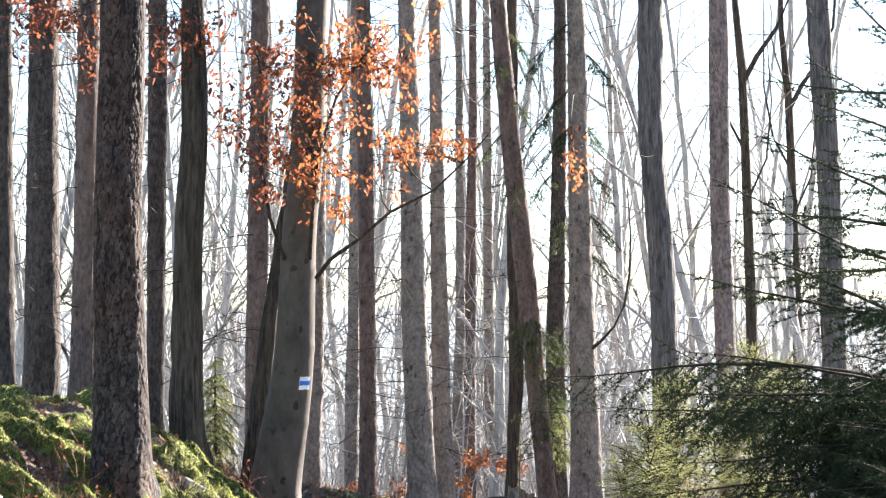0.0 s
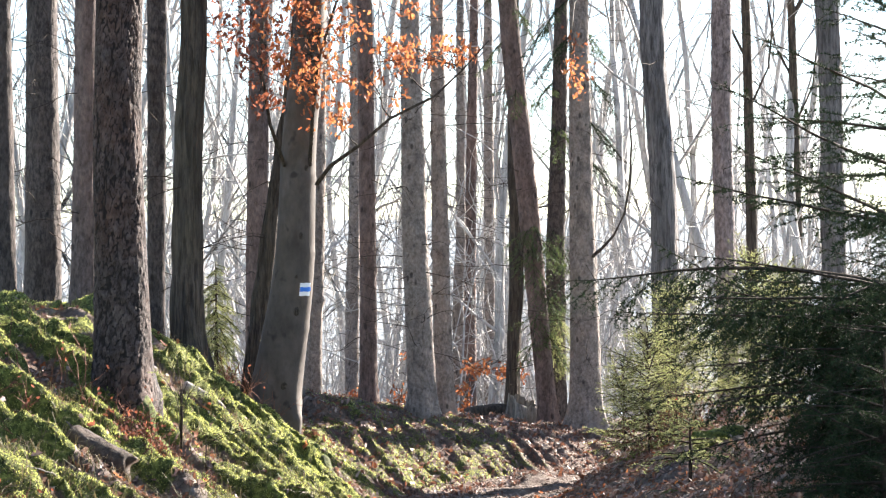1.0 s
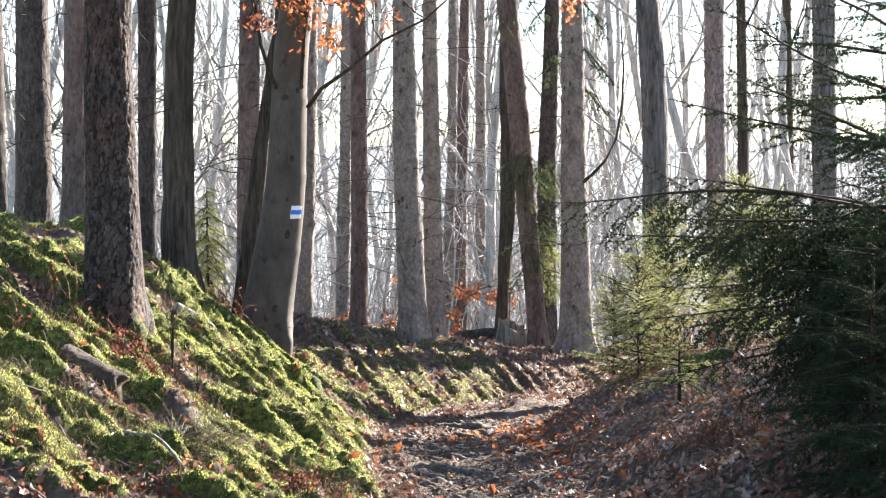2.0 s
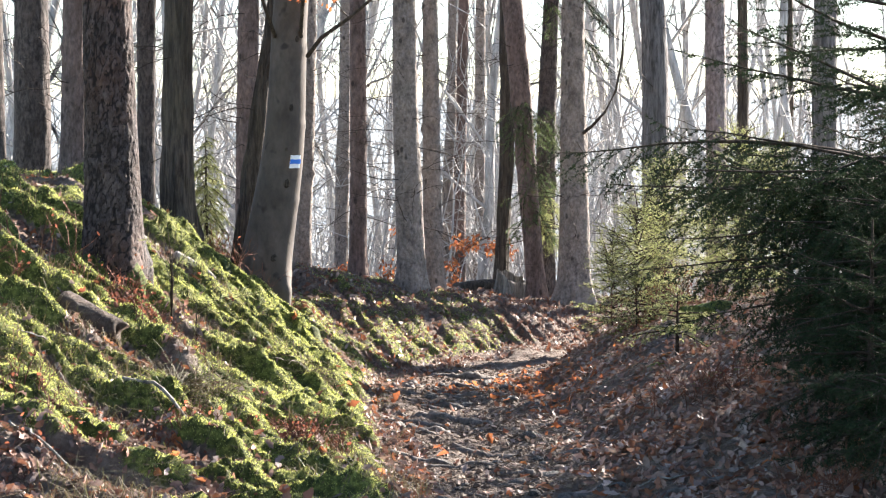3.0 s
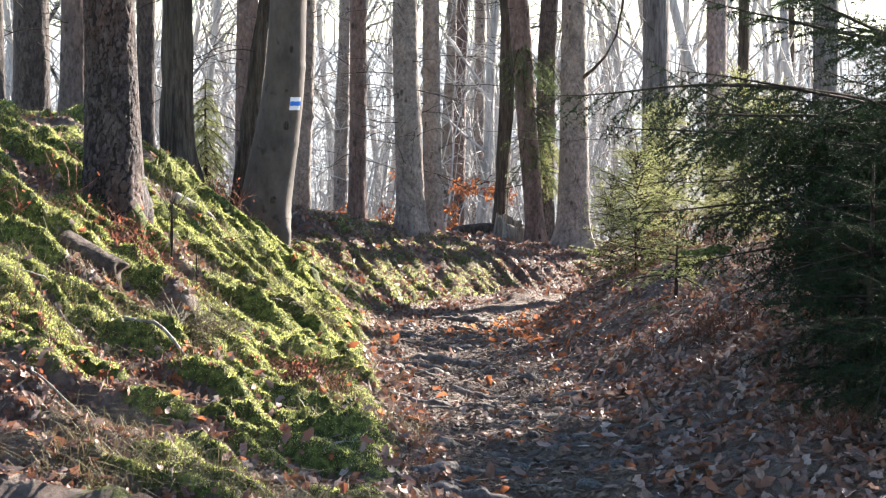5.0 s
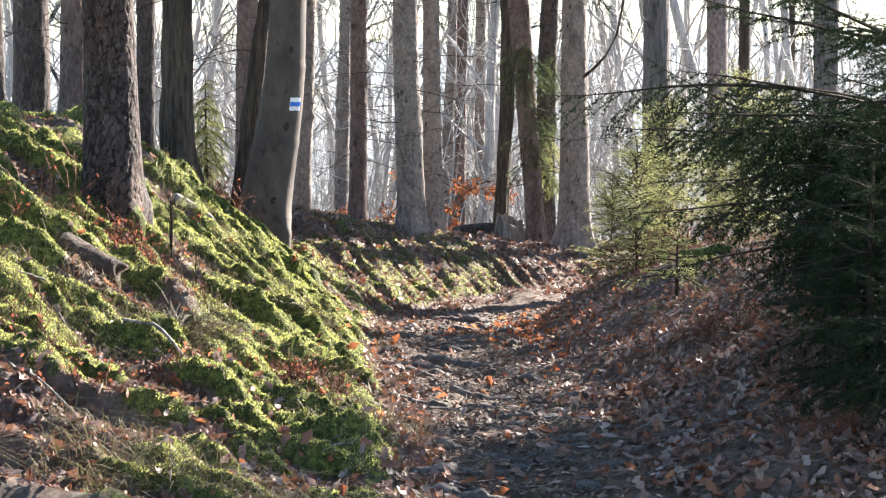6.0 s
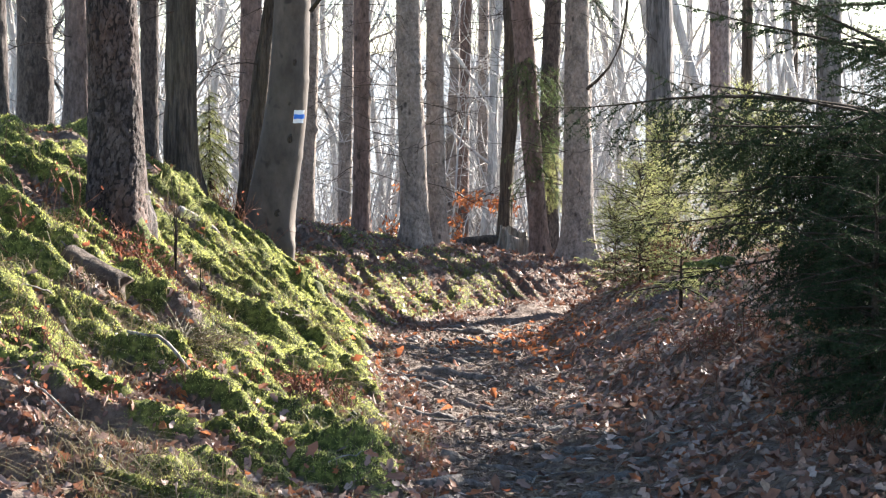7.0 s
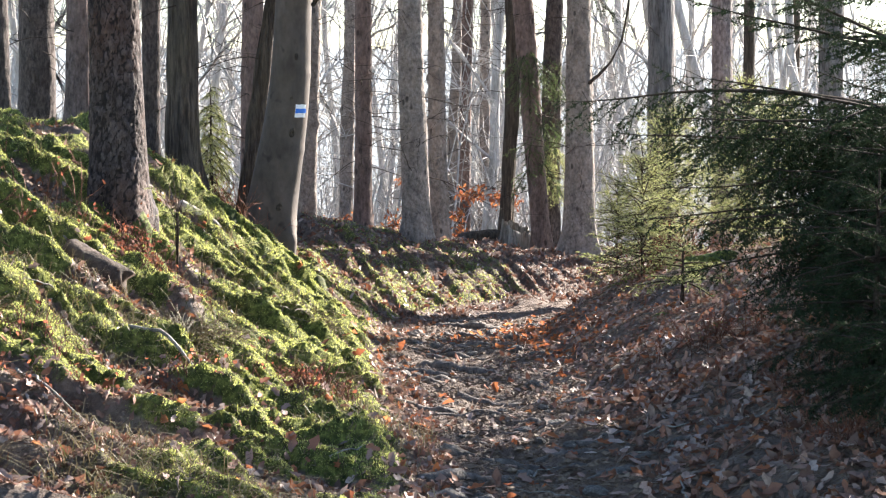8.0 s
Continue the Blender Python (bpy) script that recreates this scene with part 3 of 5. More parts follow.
beech, beech_axis = tree("beech_tree", "curved smooth grey beech with a painted blue and white trail mark", 14.0,
                         [(0.15, -1.46, 0.205), (0.47, -1.41, 0.20), (0.91, -1.335, 0.186), (1.36, -1.26, 0.168), (1.68, -1.23, 0.156), (2.57, -1.19, 0.142), (3.24, -1.10, 0.134), (4.14, -1.08, 0.129)],
                         0.29, BARK_BEECH, "smooth", twigs=0, flare=0.42, sides=80, step=0.03, lobes=4)
tree("spruce_tree", SPRUCE, 19.0, [(0.06, -1.50, 0.10), (0.72, -1.49, 0.097), (1.72, -1.44, 0.085)], 0.06, BARK_SPRUCE_HAZED, twigs=22)
tree("spruce_tree", "slim reddish spruce with dry twigs", 17.8, [(-0.01, -0.85, 0.097), (0.77, -0.84, 0.093), (1.14, -0.84, 0.085), (3.98, -0.85, 0.074)], -0.01, BARK_RED, twigs=34)
tree("spruce_tree", SPRUCE, 23.0, [(-0.4, -1.32, 0.09), (1.3, -1.29, 0.084), (1.75, -1.27, 0.073)], -0.4, BARK_SPRUCE_HAZED, twigs=14)
tree("spruce_tree", "straight grey spruce with knotty bark, paled by haze put into its colour", 17.0, [(0.1, -0.30, 0.133), (0.26, -0.30, 0.130), (1.34, -0.33, 0.124), (1.69, -0.35, 0.116), (4.41, -0.39, 0.087)], 0.10, BARK_SPRUCE_HAZED, twigs=26)
tree("spruce_tree", SPRUCE, 17.6, [(0.02, -0.09, 0.097), (0.22, -0.09, 0.095), (1.34, -0.11, 0.084), (1.69, -0.11, 0.084), (4.51, -0.13, 0.062)], 0.02, BARK_SPRUCE_HAZED, twigs=26)
tree("spruce_tree", SPRUCE, 24.0, [(-0.5, 0.06, 0.08), (1.29, 0.08, 0.076), (1.74, 0.12, 0.069), (4.81, 0.14, 0.053)], -0.5, BARK_SPRUCE_HAZED, twigs=14)
tree("spruce_tree", SPRUCE, 24.5, [(-0.5, 0.22, 0.10), (1.29, 0.23, 0.095), (1.74, 0.25, 0.084), (4.8, 0.33, 0.057)], -0.5, BARK_RED, twigs=14)
tree("spruce_tree", SPRUCE, 26.0, [(-0.6, 0.52, 0.086), (1.28, 0.54, 0.078), (4.8, 0.56, 0.06)], -0.6, BARK_SPRUCE_HAZED, twigs=12)
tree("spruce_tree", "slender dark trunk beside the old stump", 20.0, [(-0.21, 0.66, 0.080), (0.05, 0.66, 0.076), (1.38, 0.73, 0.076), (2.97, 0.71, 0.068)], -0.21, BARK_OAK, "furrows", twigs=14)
leaning, leaning_axis = tree("pine_tree", "reddish pine trunk that leans over the path", 18.9, [(-0.2, 1.01, 0.10), (0.32, 0.97, 0.098), (2.11, 0.82, 0.105), (3.5, 0.68, 0.105), (5.02, 0.56, 0.094)], -0.2, BARK_RED, twigs=14, top=10)
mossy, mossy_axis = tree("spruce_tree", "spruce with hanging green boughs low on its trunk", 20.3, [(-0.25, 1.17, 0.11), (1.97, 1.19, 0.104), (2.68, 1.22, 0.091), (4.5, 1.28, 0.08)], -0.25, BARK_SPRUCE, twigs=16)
edge_spruce, edge_axis = tree("spruce_tree", "thick grey spruce with a flared foot beside the path", 18.6, [(-0.24, 1.38, 0.165), (0.74, 1.38, 0.152), (0.8, 1.38, 0.148), (2.86, 1.36, 0.124), (4.96, 1.35, 0.095)],
                              -0.24, BARK_SPRUCE_HAZED, twigs=20, flare=0.75)
tree("oak_tree", "dark oak trunk rising behind the young spruces", 17.0, [(-0.06, 2.06, 0.145), (1.88, 2.03, 0.135), (2.2, 2.04, 0.13), (3.56, 1.94, 0.119), (4.82, 1.95, 0.114)], -0.06, BARK_OAK_HAZED, "furrows", twigs=8)
tree("pine_tree", "reddish pine trunk paled by painted haze, standing against the bright sky", 20.0, [(-0.14, 3.10, 0.13), (1.67, 3.07, 0.121), (2.94, 3.05, 0.114), (5.19, 3.07, 0.108)], -0.14, BARK_PINE_HAZED, twigs=16)
tree("oak_tree", "dark slightly crooked oak behind the dark spruce", 16.9, [(-0.05, 3.64, 0.125), (2.18, 3.62, 0.116), (3.25, 3.62, 0.102), (4.78, 3.55, 0.102)], -0.05, BARK_OAK_HAZED, "furrows", twigs=10)


# ---------------------------------------------------------------- bare trees of the distance
def bare_tree(seed, height=11.0, radius=0.085, limbs=16, low=0.22):
    g = np.random.default_rng(seed)
    s, tw = Soup(), Soup()
    stem = wander((0, 0, -0.3), (0, 0, 1), height, 14, 0.06, -0.03, g)
    rad = np.linspace(radius, radius * 0.25, 15)
    s.tube(stem, rad, 5)
    for k in range(limbs):
        f = low + (1 - low) * (k + g.uniform(0, 1)) / limbs
        i = min(int(f * 14), 13)
        a = g.uniform(0, 2 * np.pi)
        L = height * 0.27 * (1.2 - f) + 0.4
        d = np.array([np.cos(a), np.sin(a), g.uniform(0.5, 2.2)])
        lim = wander(stem[i], d, L, 6, 0.14, -0.06, g)
        r0 = rad[i] * g.uniform(0.3, 0.5)
        s.tube(lim, np.linspace(r0, r0 * 0.3, 7), 3)
        for _ in range(3):
            j = g.integers(1, 6)
            d2 = unit(lim[j] - lim[j - 1]) + g.normal(0, 0.55, 3)
            q = wander(lim[j], d2, L * g.uniform(0.3, 0.6), 4, 0.18, -0.03, g)
            tw.tube(q, np.linspace(r0 * 0.38, r0 * 0.14, 5), 3)
            for _ in range(2):
                j2 = g.integers(1, 4)
                d3 = unit(q[j2] - q[j2 - 1]) + g.normal(0, 0.6, 3)
                tw.tube(wander(q[j2], d3, L * g.uniform(0.12, 0.3), 2, 0.2, 0.0, g), np.array([r0 * 0.2, r0 * 0.15, r0 * 0.08]), 3)
    return s.mesh("trunk"), tw.mesh("twigs")


bare_kinds = []
for k in range(6):
    tm, wm = bare_tree(100 + k, 10 + k * 0.7, 0.07 + 0.012 * (k % 3), 15 + k, 0.14 + 0.04 * (k % 4))
    t = thing("bare_tree", 0, 0, 0, "slender bare tree with fine leafless twigs", "tree", "bare trees of the distance")
    part("trunk", tm, BARK_FAR_HAZED, t)
    part("brushwood", wm, BARK_FAR_HAZED, t, "fine leafless twigs", "stuff")
    bare_kinds.append(t)
spots = []
g = np.random.default_rng(21)
while len(spots) < 128:
    y = 23.5 + 52 * g.uniform(0, 1) ** 1.1
    x = g.uniform(-0.30, 0.27) * y
    if x > 0.09 * y and g.uniform(0, 1) < 0.2:
        continue
    if x > 0.22 * y and y < 34:
        continue
    if all(math.hypot(x - a, y - b) > 0.55 for a, b in spots):
        spots.append((x, y))
while len(spots) < 146:
    y = g.uniform(22, 42)
    x = g.uniform(-0.30, -0.13) * y
    if all(math.hypot(x - a, y - b) > 0.5 for a, b in spots):
        spots.append((x, y))
for k, (x, y) in enumerate(spots):
    m = pose(x, y, float(land(x, y)), g.normal(0, 2.2), g.normal(0, 2.2), g.uniform(0, 360))
    if k < 6:
        bare_kinds[k].matrix_basis = m
    else:
        copy_thing(bare_kinds[k % 6], m)


# thin undergrowth on the slope behind the wood
def undergrowth(count, seed):
    g = np.random.default_rng(seed)
    s = Soup()
    for _ in range(count):
        y = 22.5 + 26 * g.uniform(0, 1) ** 1.2
        x = g.uniform(-0.29, 0.26) * y
        if x > 0.1 * y and g.uniform(0, 1) < 0.2:
            continue
        H = g.uniform(1.0, 3.8)
        q = wander((x, y, float(land(x, y)) - 0.05), (g.normal(0, 0.2), g.normal(0, 0.2), 1), H, 5, 0.16, 0, g)
        r = 0.004 + 0.004 * H * g.uniform(0.5, 1.2)
        s.tube(q, np.linspace(r, r * 0.35, 6), 3)
        for _ in range(g.integers(6, 13)):
            k = g.integers(1, 5)
            d = np.array([g.normal(0, 0.8), g.normal(0, 0.8), g.uniform(0.1, 0.9)])
            s.tube(wander(q[k], d, H * g.uniform(0.15, 0.42), 3, 0.32, 0.02, g), np.array([r * 0.5, r * 0.4, r * 0.3, r * 0.15]), 3)
    return s.mesh("undergrowth")


brush = part("undergrowth", undergrowth(1050, 33), BARK_FAR_HAZED, None, "dense thin leafless undergrowth behind the tall trunks", "stuff")
brush["category"] = "undergrowth"


# ---------------------------------------------------------------- boughs, needles
def needle_coat(soup, segs, per_metre, length, g, width=0.0022, forward=0.6):
    a = np.array([s[0] for s in segs]); b = np.array([s[1] for s in segs])
    L = np.linalg.norm(b - a, axis=1)
    count = g.poisson(L * per_metre)
    idx = np.repeat(np.arange(len(segs)), count)
    f = g.uniform(0, 1, len(idx))[:, None]
    base = a[idx] + (b[idx] - a[idx]) * f
    t = unit(b - a)[idx]
    rad = unit(np.cross(t, g.normal(size=(len(idx), 3))))
    rad[:, 2] += 0.25
    d = unit(t * forward + rad) * (length * g.uniform(0.7, 1.15, len(idx)))[:, None]
    blades(soup, base, d, np.full(len(idx), width))


def bough(wood, segs, start, az, elev, L, droop, g, gap=0.05, side=0.42, bare=0.2, hang=-0.28):
    """A spruce bough: main twig, two rows of side twigs and their small twigs."""
    d = np.array([math.sin(az) * math.cos(elev), math.cos(az) * math.cos(elev), math.sin(elev)])
    n = 9
    pts = [np.array(start, float)]
    for k in range(n):
        d = unit(d + g.normal(0, 0.05, 3) + np.array([0, 0, -droop * (1 - 1.5 * k / n)]))
        pts.append(pts[-1] + d * L / n)
    pts = np.array(pts)
    wood.tube(pts, np.linspace(0.004 + 0.006 * L, 0.0012, n + 1), 4)
    for k in range(1, n):
        segs.append((pts[k], pts[k + 1]))
    f, sgn = bare, 1
    while f < 0.98:
        i = min(int(f * n), n - 1)
        u = f * n - i
        p = pts[i] * (1 - u) + pts[i + 1] * u
        t = unit(pts[i + 1] - pts[i])
        lat = unit(np.cross(t, np.array([0, 0, 1.0]))) * sgn
        tl = min(0.36, side * L * (1.05 - f) * g.uniform(0.6, 1.2) + 0.03)
        q = wander(p, t * 0.75 + lat * 0.8 + np.array([0, 0, g.normal(hang, 0.2)]), tl, 4, 0.06, 0.05, g)
        wood.tube(q[[0, 2, 4]], np.array([0.0022, 0.0016, 0.0008]), 3)
        for k in range(4):
            segs.append((q[k], q[k + 1]))
        if tl > 0.09:
            for k in range(int(tl / 0.035)):
                j = g.integers(0, 4)
                tt = unit(q[j + 1] - q[j])
                la = unit(np.cross(tt, np.array([0, 0, 1.0]))) * g.choice([-1, 1])
                dd = unit(tt * 0.8 + la * 0.7 + np.array([0, 0, g.normal(-0.1, 0.2)]))
                l2 = tl * g.uniform(0.2, 0.42)
                m1 = q[j] + (q[j + 1] - q[j]) * g.uniform(0, 1)
                segs.append((m1, m1 + dd * l2))
        f += gap / L * g.uniform(0.7, 1.3)
        sgn = -sgn


def young_spruce(name, label, x, y, heights, reach, seed, needle_mat, whorl=0.13, arms=6, per_metre=300, needle=0.015, gap=0.05, width=0.0022, lean=(0, 0), droops=(0.16, 0.02), elevs=(-0.15, 0.5), thin=(9.0, 3), hang=-0.28, whorl_top=0.0, stem=1.0, stray=0.1, side=0.42):
    g = np.random.default_rng(seed)
    z0 = float(lie(x, y))
    t = thing(name, x, y, z0, label, "conifer")
    top = heights[-1]
    pole = Soup()
    hh = np.linspace(-0.1, top, 14)
    xs = lean[0] * hh / top
    ys = lean[1] * hh / top
    pole.tube(np.stack([xs, ys, hh], -1), stem * np.linspace(0.012 + 0.011 * top, 0.004, 14), 8)
    part("trunk", pole.mesh("trunk"), TWIG, t, "thin dark stem")
    h = 0.14
    w, segs = Soup(), []
    while h < top - 0.05:
        f = h / top
        n_arms = arms if h < thin[0] else thin[1]
        for k in range(n_arms):
            az = 2 * np.pi * (k + g.uniform(-0.3, 0.3)) / n_arms + h * 9
            L = np.interp(h, heights, reach) * g.uniform(0.5, 1.2)
            if L < 0.05:
                continue
            bough(w, segs, (lean[0] * f, lean[1] * f, h + g.uniform(-0.05, 0.05)), az, np.interp(f, [0, 1], elevs) + g.normal(0, stray if h < thin[0] else 0.3),
                  L, np.interp(f, [0, 1], droops), g, gap if h < thin[0] else gap * 1.5, side, bare=0.1, hang=hang if h < thin[0] else -0.1)
        h += (whorl_top if whorl_top and h > thin[0] else whorl) * g.uniform(0.75, 1.25)
    segs.append((np.array([lean[0] * 0.9, lean[1] * 0.9, top * 0.9]), np.array([lean[0], lean[1], top])))
    nd = Soup()
    needle_coat(nd, segs, per_metre, needle, g, width)
    part("branchwork", w.mesh("branchwork"), TWIG, t, "thin brown branches", "stuff")
    part("needles", nd.mesh("needles", False), needle_mat, t, "short dense green needles", "stuff")
    return t


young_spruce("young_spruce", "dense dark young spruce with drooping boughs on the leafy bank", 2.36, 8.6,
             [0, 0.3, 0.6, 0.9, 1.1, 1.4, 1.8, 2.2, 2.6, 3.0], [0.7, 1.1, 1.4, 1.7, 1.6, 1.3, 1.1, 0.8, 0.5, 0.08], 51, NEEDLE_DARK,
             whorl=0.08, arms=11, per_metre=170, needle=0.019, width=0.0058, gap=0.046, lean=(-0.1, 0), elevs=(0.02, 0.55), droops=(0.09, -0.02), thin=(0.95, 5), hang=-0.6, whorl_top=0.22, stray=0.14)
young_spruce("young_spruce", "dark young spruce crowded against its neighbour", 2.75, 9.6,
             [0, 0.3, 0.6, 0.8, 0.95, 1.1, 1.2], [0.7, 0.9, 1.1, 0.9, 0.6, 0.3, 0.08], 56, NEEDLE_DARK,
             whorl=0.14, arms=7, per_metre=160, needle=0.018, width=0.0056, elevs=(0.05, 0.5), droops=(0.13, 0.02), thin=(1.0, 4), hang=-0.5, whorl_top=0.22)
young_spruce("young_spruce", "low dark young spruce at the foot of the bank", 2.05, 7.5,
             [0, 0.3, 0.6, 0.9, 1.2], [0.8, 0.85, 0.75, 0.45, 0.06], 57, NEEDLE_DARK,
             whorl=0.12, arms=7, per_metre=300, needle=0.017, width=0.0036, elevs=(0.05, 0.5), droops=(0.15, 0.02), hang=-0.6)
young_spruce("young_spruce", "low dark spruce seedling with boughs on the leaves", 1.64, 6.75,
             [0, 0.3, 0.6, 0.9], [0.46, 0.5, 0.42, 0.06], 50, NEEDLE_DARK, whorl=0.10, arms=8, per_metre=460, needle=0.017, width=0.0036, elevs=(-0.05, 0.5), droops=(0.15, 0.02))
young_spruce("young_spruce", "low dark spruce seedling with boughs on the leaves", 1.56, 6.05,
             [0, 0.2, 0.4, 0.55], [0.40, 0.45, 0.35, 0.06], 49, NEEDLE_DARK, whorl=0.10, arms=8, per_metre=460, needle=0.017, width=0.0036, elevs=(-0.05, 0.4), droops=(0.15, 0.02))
# stem stands out of view; added to shade the leaves beside the path
young_spruce("young_spruce", "added low dense spruce beside the path, shading the leaves", 2.05, 6.6,
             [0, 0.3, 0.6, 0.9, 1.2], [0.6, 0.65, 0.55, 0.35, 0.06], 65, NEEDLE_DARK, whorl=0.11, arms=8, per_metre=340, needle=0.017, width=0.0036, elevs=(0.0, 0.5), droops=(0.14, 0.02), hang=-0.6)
LIGHT = dict(needle_mat=NEEDLE_SUNLIT, whorl=0.085, arms=7, per_metre=100, needle=0.015, width=0.0044, gap=0.028, elevs=(0.0, 0.8), droops=(0.10, -0.02), hang=0.0, stem=0.32, stray=0.4, side=0.62)
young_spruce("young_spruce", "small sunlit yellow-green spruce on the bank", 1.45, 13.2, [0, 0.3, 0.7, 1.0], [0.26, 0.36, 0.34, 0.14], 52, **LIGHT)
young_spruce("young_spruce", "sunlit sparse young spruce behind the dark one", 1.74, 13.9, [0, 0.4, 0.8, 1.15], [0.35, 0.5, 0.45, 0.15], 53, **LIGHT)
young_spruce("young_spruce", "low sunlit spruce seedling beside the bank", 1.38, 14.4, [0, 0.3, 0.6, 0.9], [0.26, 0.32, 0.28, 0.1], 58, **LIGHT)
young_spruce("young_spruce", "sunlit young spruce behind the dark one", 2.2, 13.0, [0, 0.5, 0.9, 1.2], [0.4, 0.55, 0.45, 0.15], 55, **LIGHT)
young_spruce("young_spruce", "low green spruce seedling with bright tips over the leaves", 1.45, 10.9, [0, 0.2, 0.4], [0.34, 0.32, 0.05], 48, NEEDLE_SUNLIT, whorl=0.09, arms=7, per_metre=240, needle=0.018, width=0.0045, elevs=(0.0, 0.5), droops=(0.13, 0.03))
young_spruce("young_spruce", "pale green young spruce deeper in the wood", -2.42, 18.2, [0, 0.5, 1.0, 1.5], [0.25, 0.45, 0.4, 0.12], 54, NEEDLE_SUNLIT, whorl=0.11, arms=9, per_metre=220, needle=0.022, width=0.006, elevs=(-0.3, 0.1), droops=(0.3, 0.2))
# these two have their stems out of view; added to keep the bank shaded
young_spruce("young_spruce", "added dark young spruce at the edge of the thicket, shading the bank", 3.25, 11.6, [0, 0.4, 0.8, 1.2, 1.5, 1.8], [0.8, 1.0, 1.0, 0.7, 0.4, 0.06], 59, NEEDLE_DARK,
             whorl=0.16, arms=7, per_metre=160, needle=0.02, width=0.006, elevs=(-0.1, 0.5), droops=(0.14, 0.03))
young_spruce("young_spruce", "added dark young spruce at the edge of the thicket, shading the bank", 4.0, 14.0, [0, 0.5, 1.0, 1.5, 2.0, 2.6], [0.9, 1.0, 1.0, 0.8, 0.6, 0.06], 60, NEEDLE_DARK,
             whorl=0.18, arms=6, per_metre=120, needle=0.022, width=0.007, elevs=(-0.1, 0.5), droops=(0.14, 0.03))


def hanging_boughs(tree_ob, axis, spots, mat, seed):
    """spots: height, azimuth in degrees (0 is ahead), length."""
    h, x, r = axis
    g = np.random.default_rng(seed)
    for z, az, L in spots:
        w, segs = Soup(), []
        bough(w, segs, (np.interp(z, h, x), 0, z), radians(az), -0.15, L * 1.15, 0.34, g, gap=0.045, side=0.5, bare=0.12)
        nd = Soup()
        needle_coat(nd, segs, 220, 0.022, g, 0.005)
        b = part("bough", w.mesh("bough"), TWIG, tree_ob, "drooping green bough")
        part("needles", nd.mesh("needles", False), mat, b, kind="stuff")


limb = Soup()
limb.tube(np.array([(1.46, 18.5, 1.58), (1.55, 18.4, 1.66), (1.68, 18.4, 1.80), (1.79, 18.4, 2.02), (1.85, 18.4, 2.34), (1.87, 18.4, 2.75), (1.84, 18.4, 3.3)]) - np.array(edge_spruce.location), np.array([0.02, 0.017, 0.015, 0.014, 0.013, 0.011, 0.006]), 6)
part("limb", limb.mesh("limb"), BARK_OAK, edge_spruce, "bare upturned limb")


def forked_tree(x, y, label):
    t = thing("forked_tree", x, y, float(lie(x, y)), label, "tree")
    z0 = t.location.z
    s = Soup()
    s.tube(np.array([(0, 0, -0.2), (0.01, 0, 2.0 - z0), (-0.02, 0, 4.0 - z0), (-0.04, 0, 5.0 - z0), (-0.12, 0, 6.0 - z0), (-0.1, 0, 8.5 - z0)]), np.array([0.085, 0.07, 0.058, 0.055, 0.04, 0.02]), 10)
    part("trunk", s.mesh("trunk"), BARK_OAK, t)
    for pts, r in (([(-0.04, 0, 4.85), (0.15, 0, 5.2), (0.4, 0, 5.55), (0.6, 0, 6.0), (0.75, 0, 7.6)], 0.04), ([(-0.02, 0, 4.0), (-0.25, 0.1, 4.5), (-0.36, 0.1, 5.2), (-0.35, 0, 6.4)], 0.022), ([(0.0, 0, 3.4), (0.22, -0.1, 3.9), (0.3, -0.1, 4.6), (0.28, 0, 5.4)], 0.016)):
        b = Soup()
        b.tube(np.array(pts) - np.array([0, 0, z0]), np.linspace(r, r * 0.4, len(pts)), 6)
        part("limb", b.mesh("limb"), BARK_OAK, t)


forked_tree(3.70, 22.0, "slender dark tree with a forked crown against the sky")
forked_tree(4.75, 24.5, "slender forked tree standing against the bright sky")
# one tree: sunlight on its lower boughs is put in as paler needles
hanging_boughs(mossy, mossy_axis, [(1.3, 170, 0.6), (1.2, 150, 0.5), (1.05, 200, 0.55), (0.9, 170, 0.5), (0.8, 150, 0.5)], NEEDLE_SUNLIT, 66)
hanging_boughs(mossy, mossy_axis, [(2.2, 200, 0.75), (2.05, 160, 0.7), (2.0, 250, 0.7), (1.6, 190, 0.7), (3.4, 180, 0.6), (3.9, 240, 0.7), (4.6, 90, 0.7)], NEEDLE_MID, 61)
hanging_boughs(leaning, leaning_axis, [(2.15, 150, 0.6), (2.1, 210, 0.6), (2.0, 100, 0.55), (1.9, 180, 0.6), (1.5, 140, 0.55), (1.4, 110, 0.5), (1.2, 200, 0.5), (1.0, 130, 0.5), (0.9, 230, 0.45), (3.6, 180, 0.45), (4.1, 250, 0.5), (4.5, 120, 0.5), (4.9, 200, 0.6), (5.2, 90, 0.6)], NEEDLE_MID, 62)
hanging_boughs(edge_spruce, edge_axis, [(2.9, 80, 0.55), (3.3, 110, 0.6), (3.8, 70, 0.6), (4.2, 250, 0.7), (4.6, 280, 0.8), (5.0, 100, 0.6), (5.3, 260, 0.9)], NEEDLE_DARK, 63)


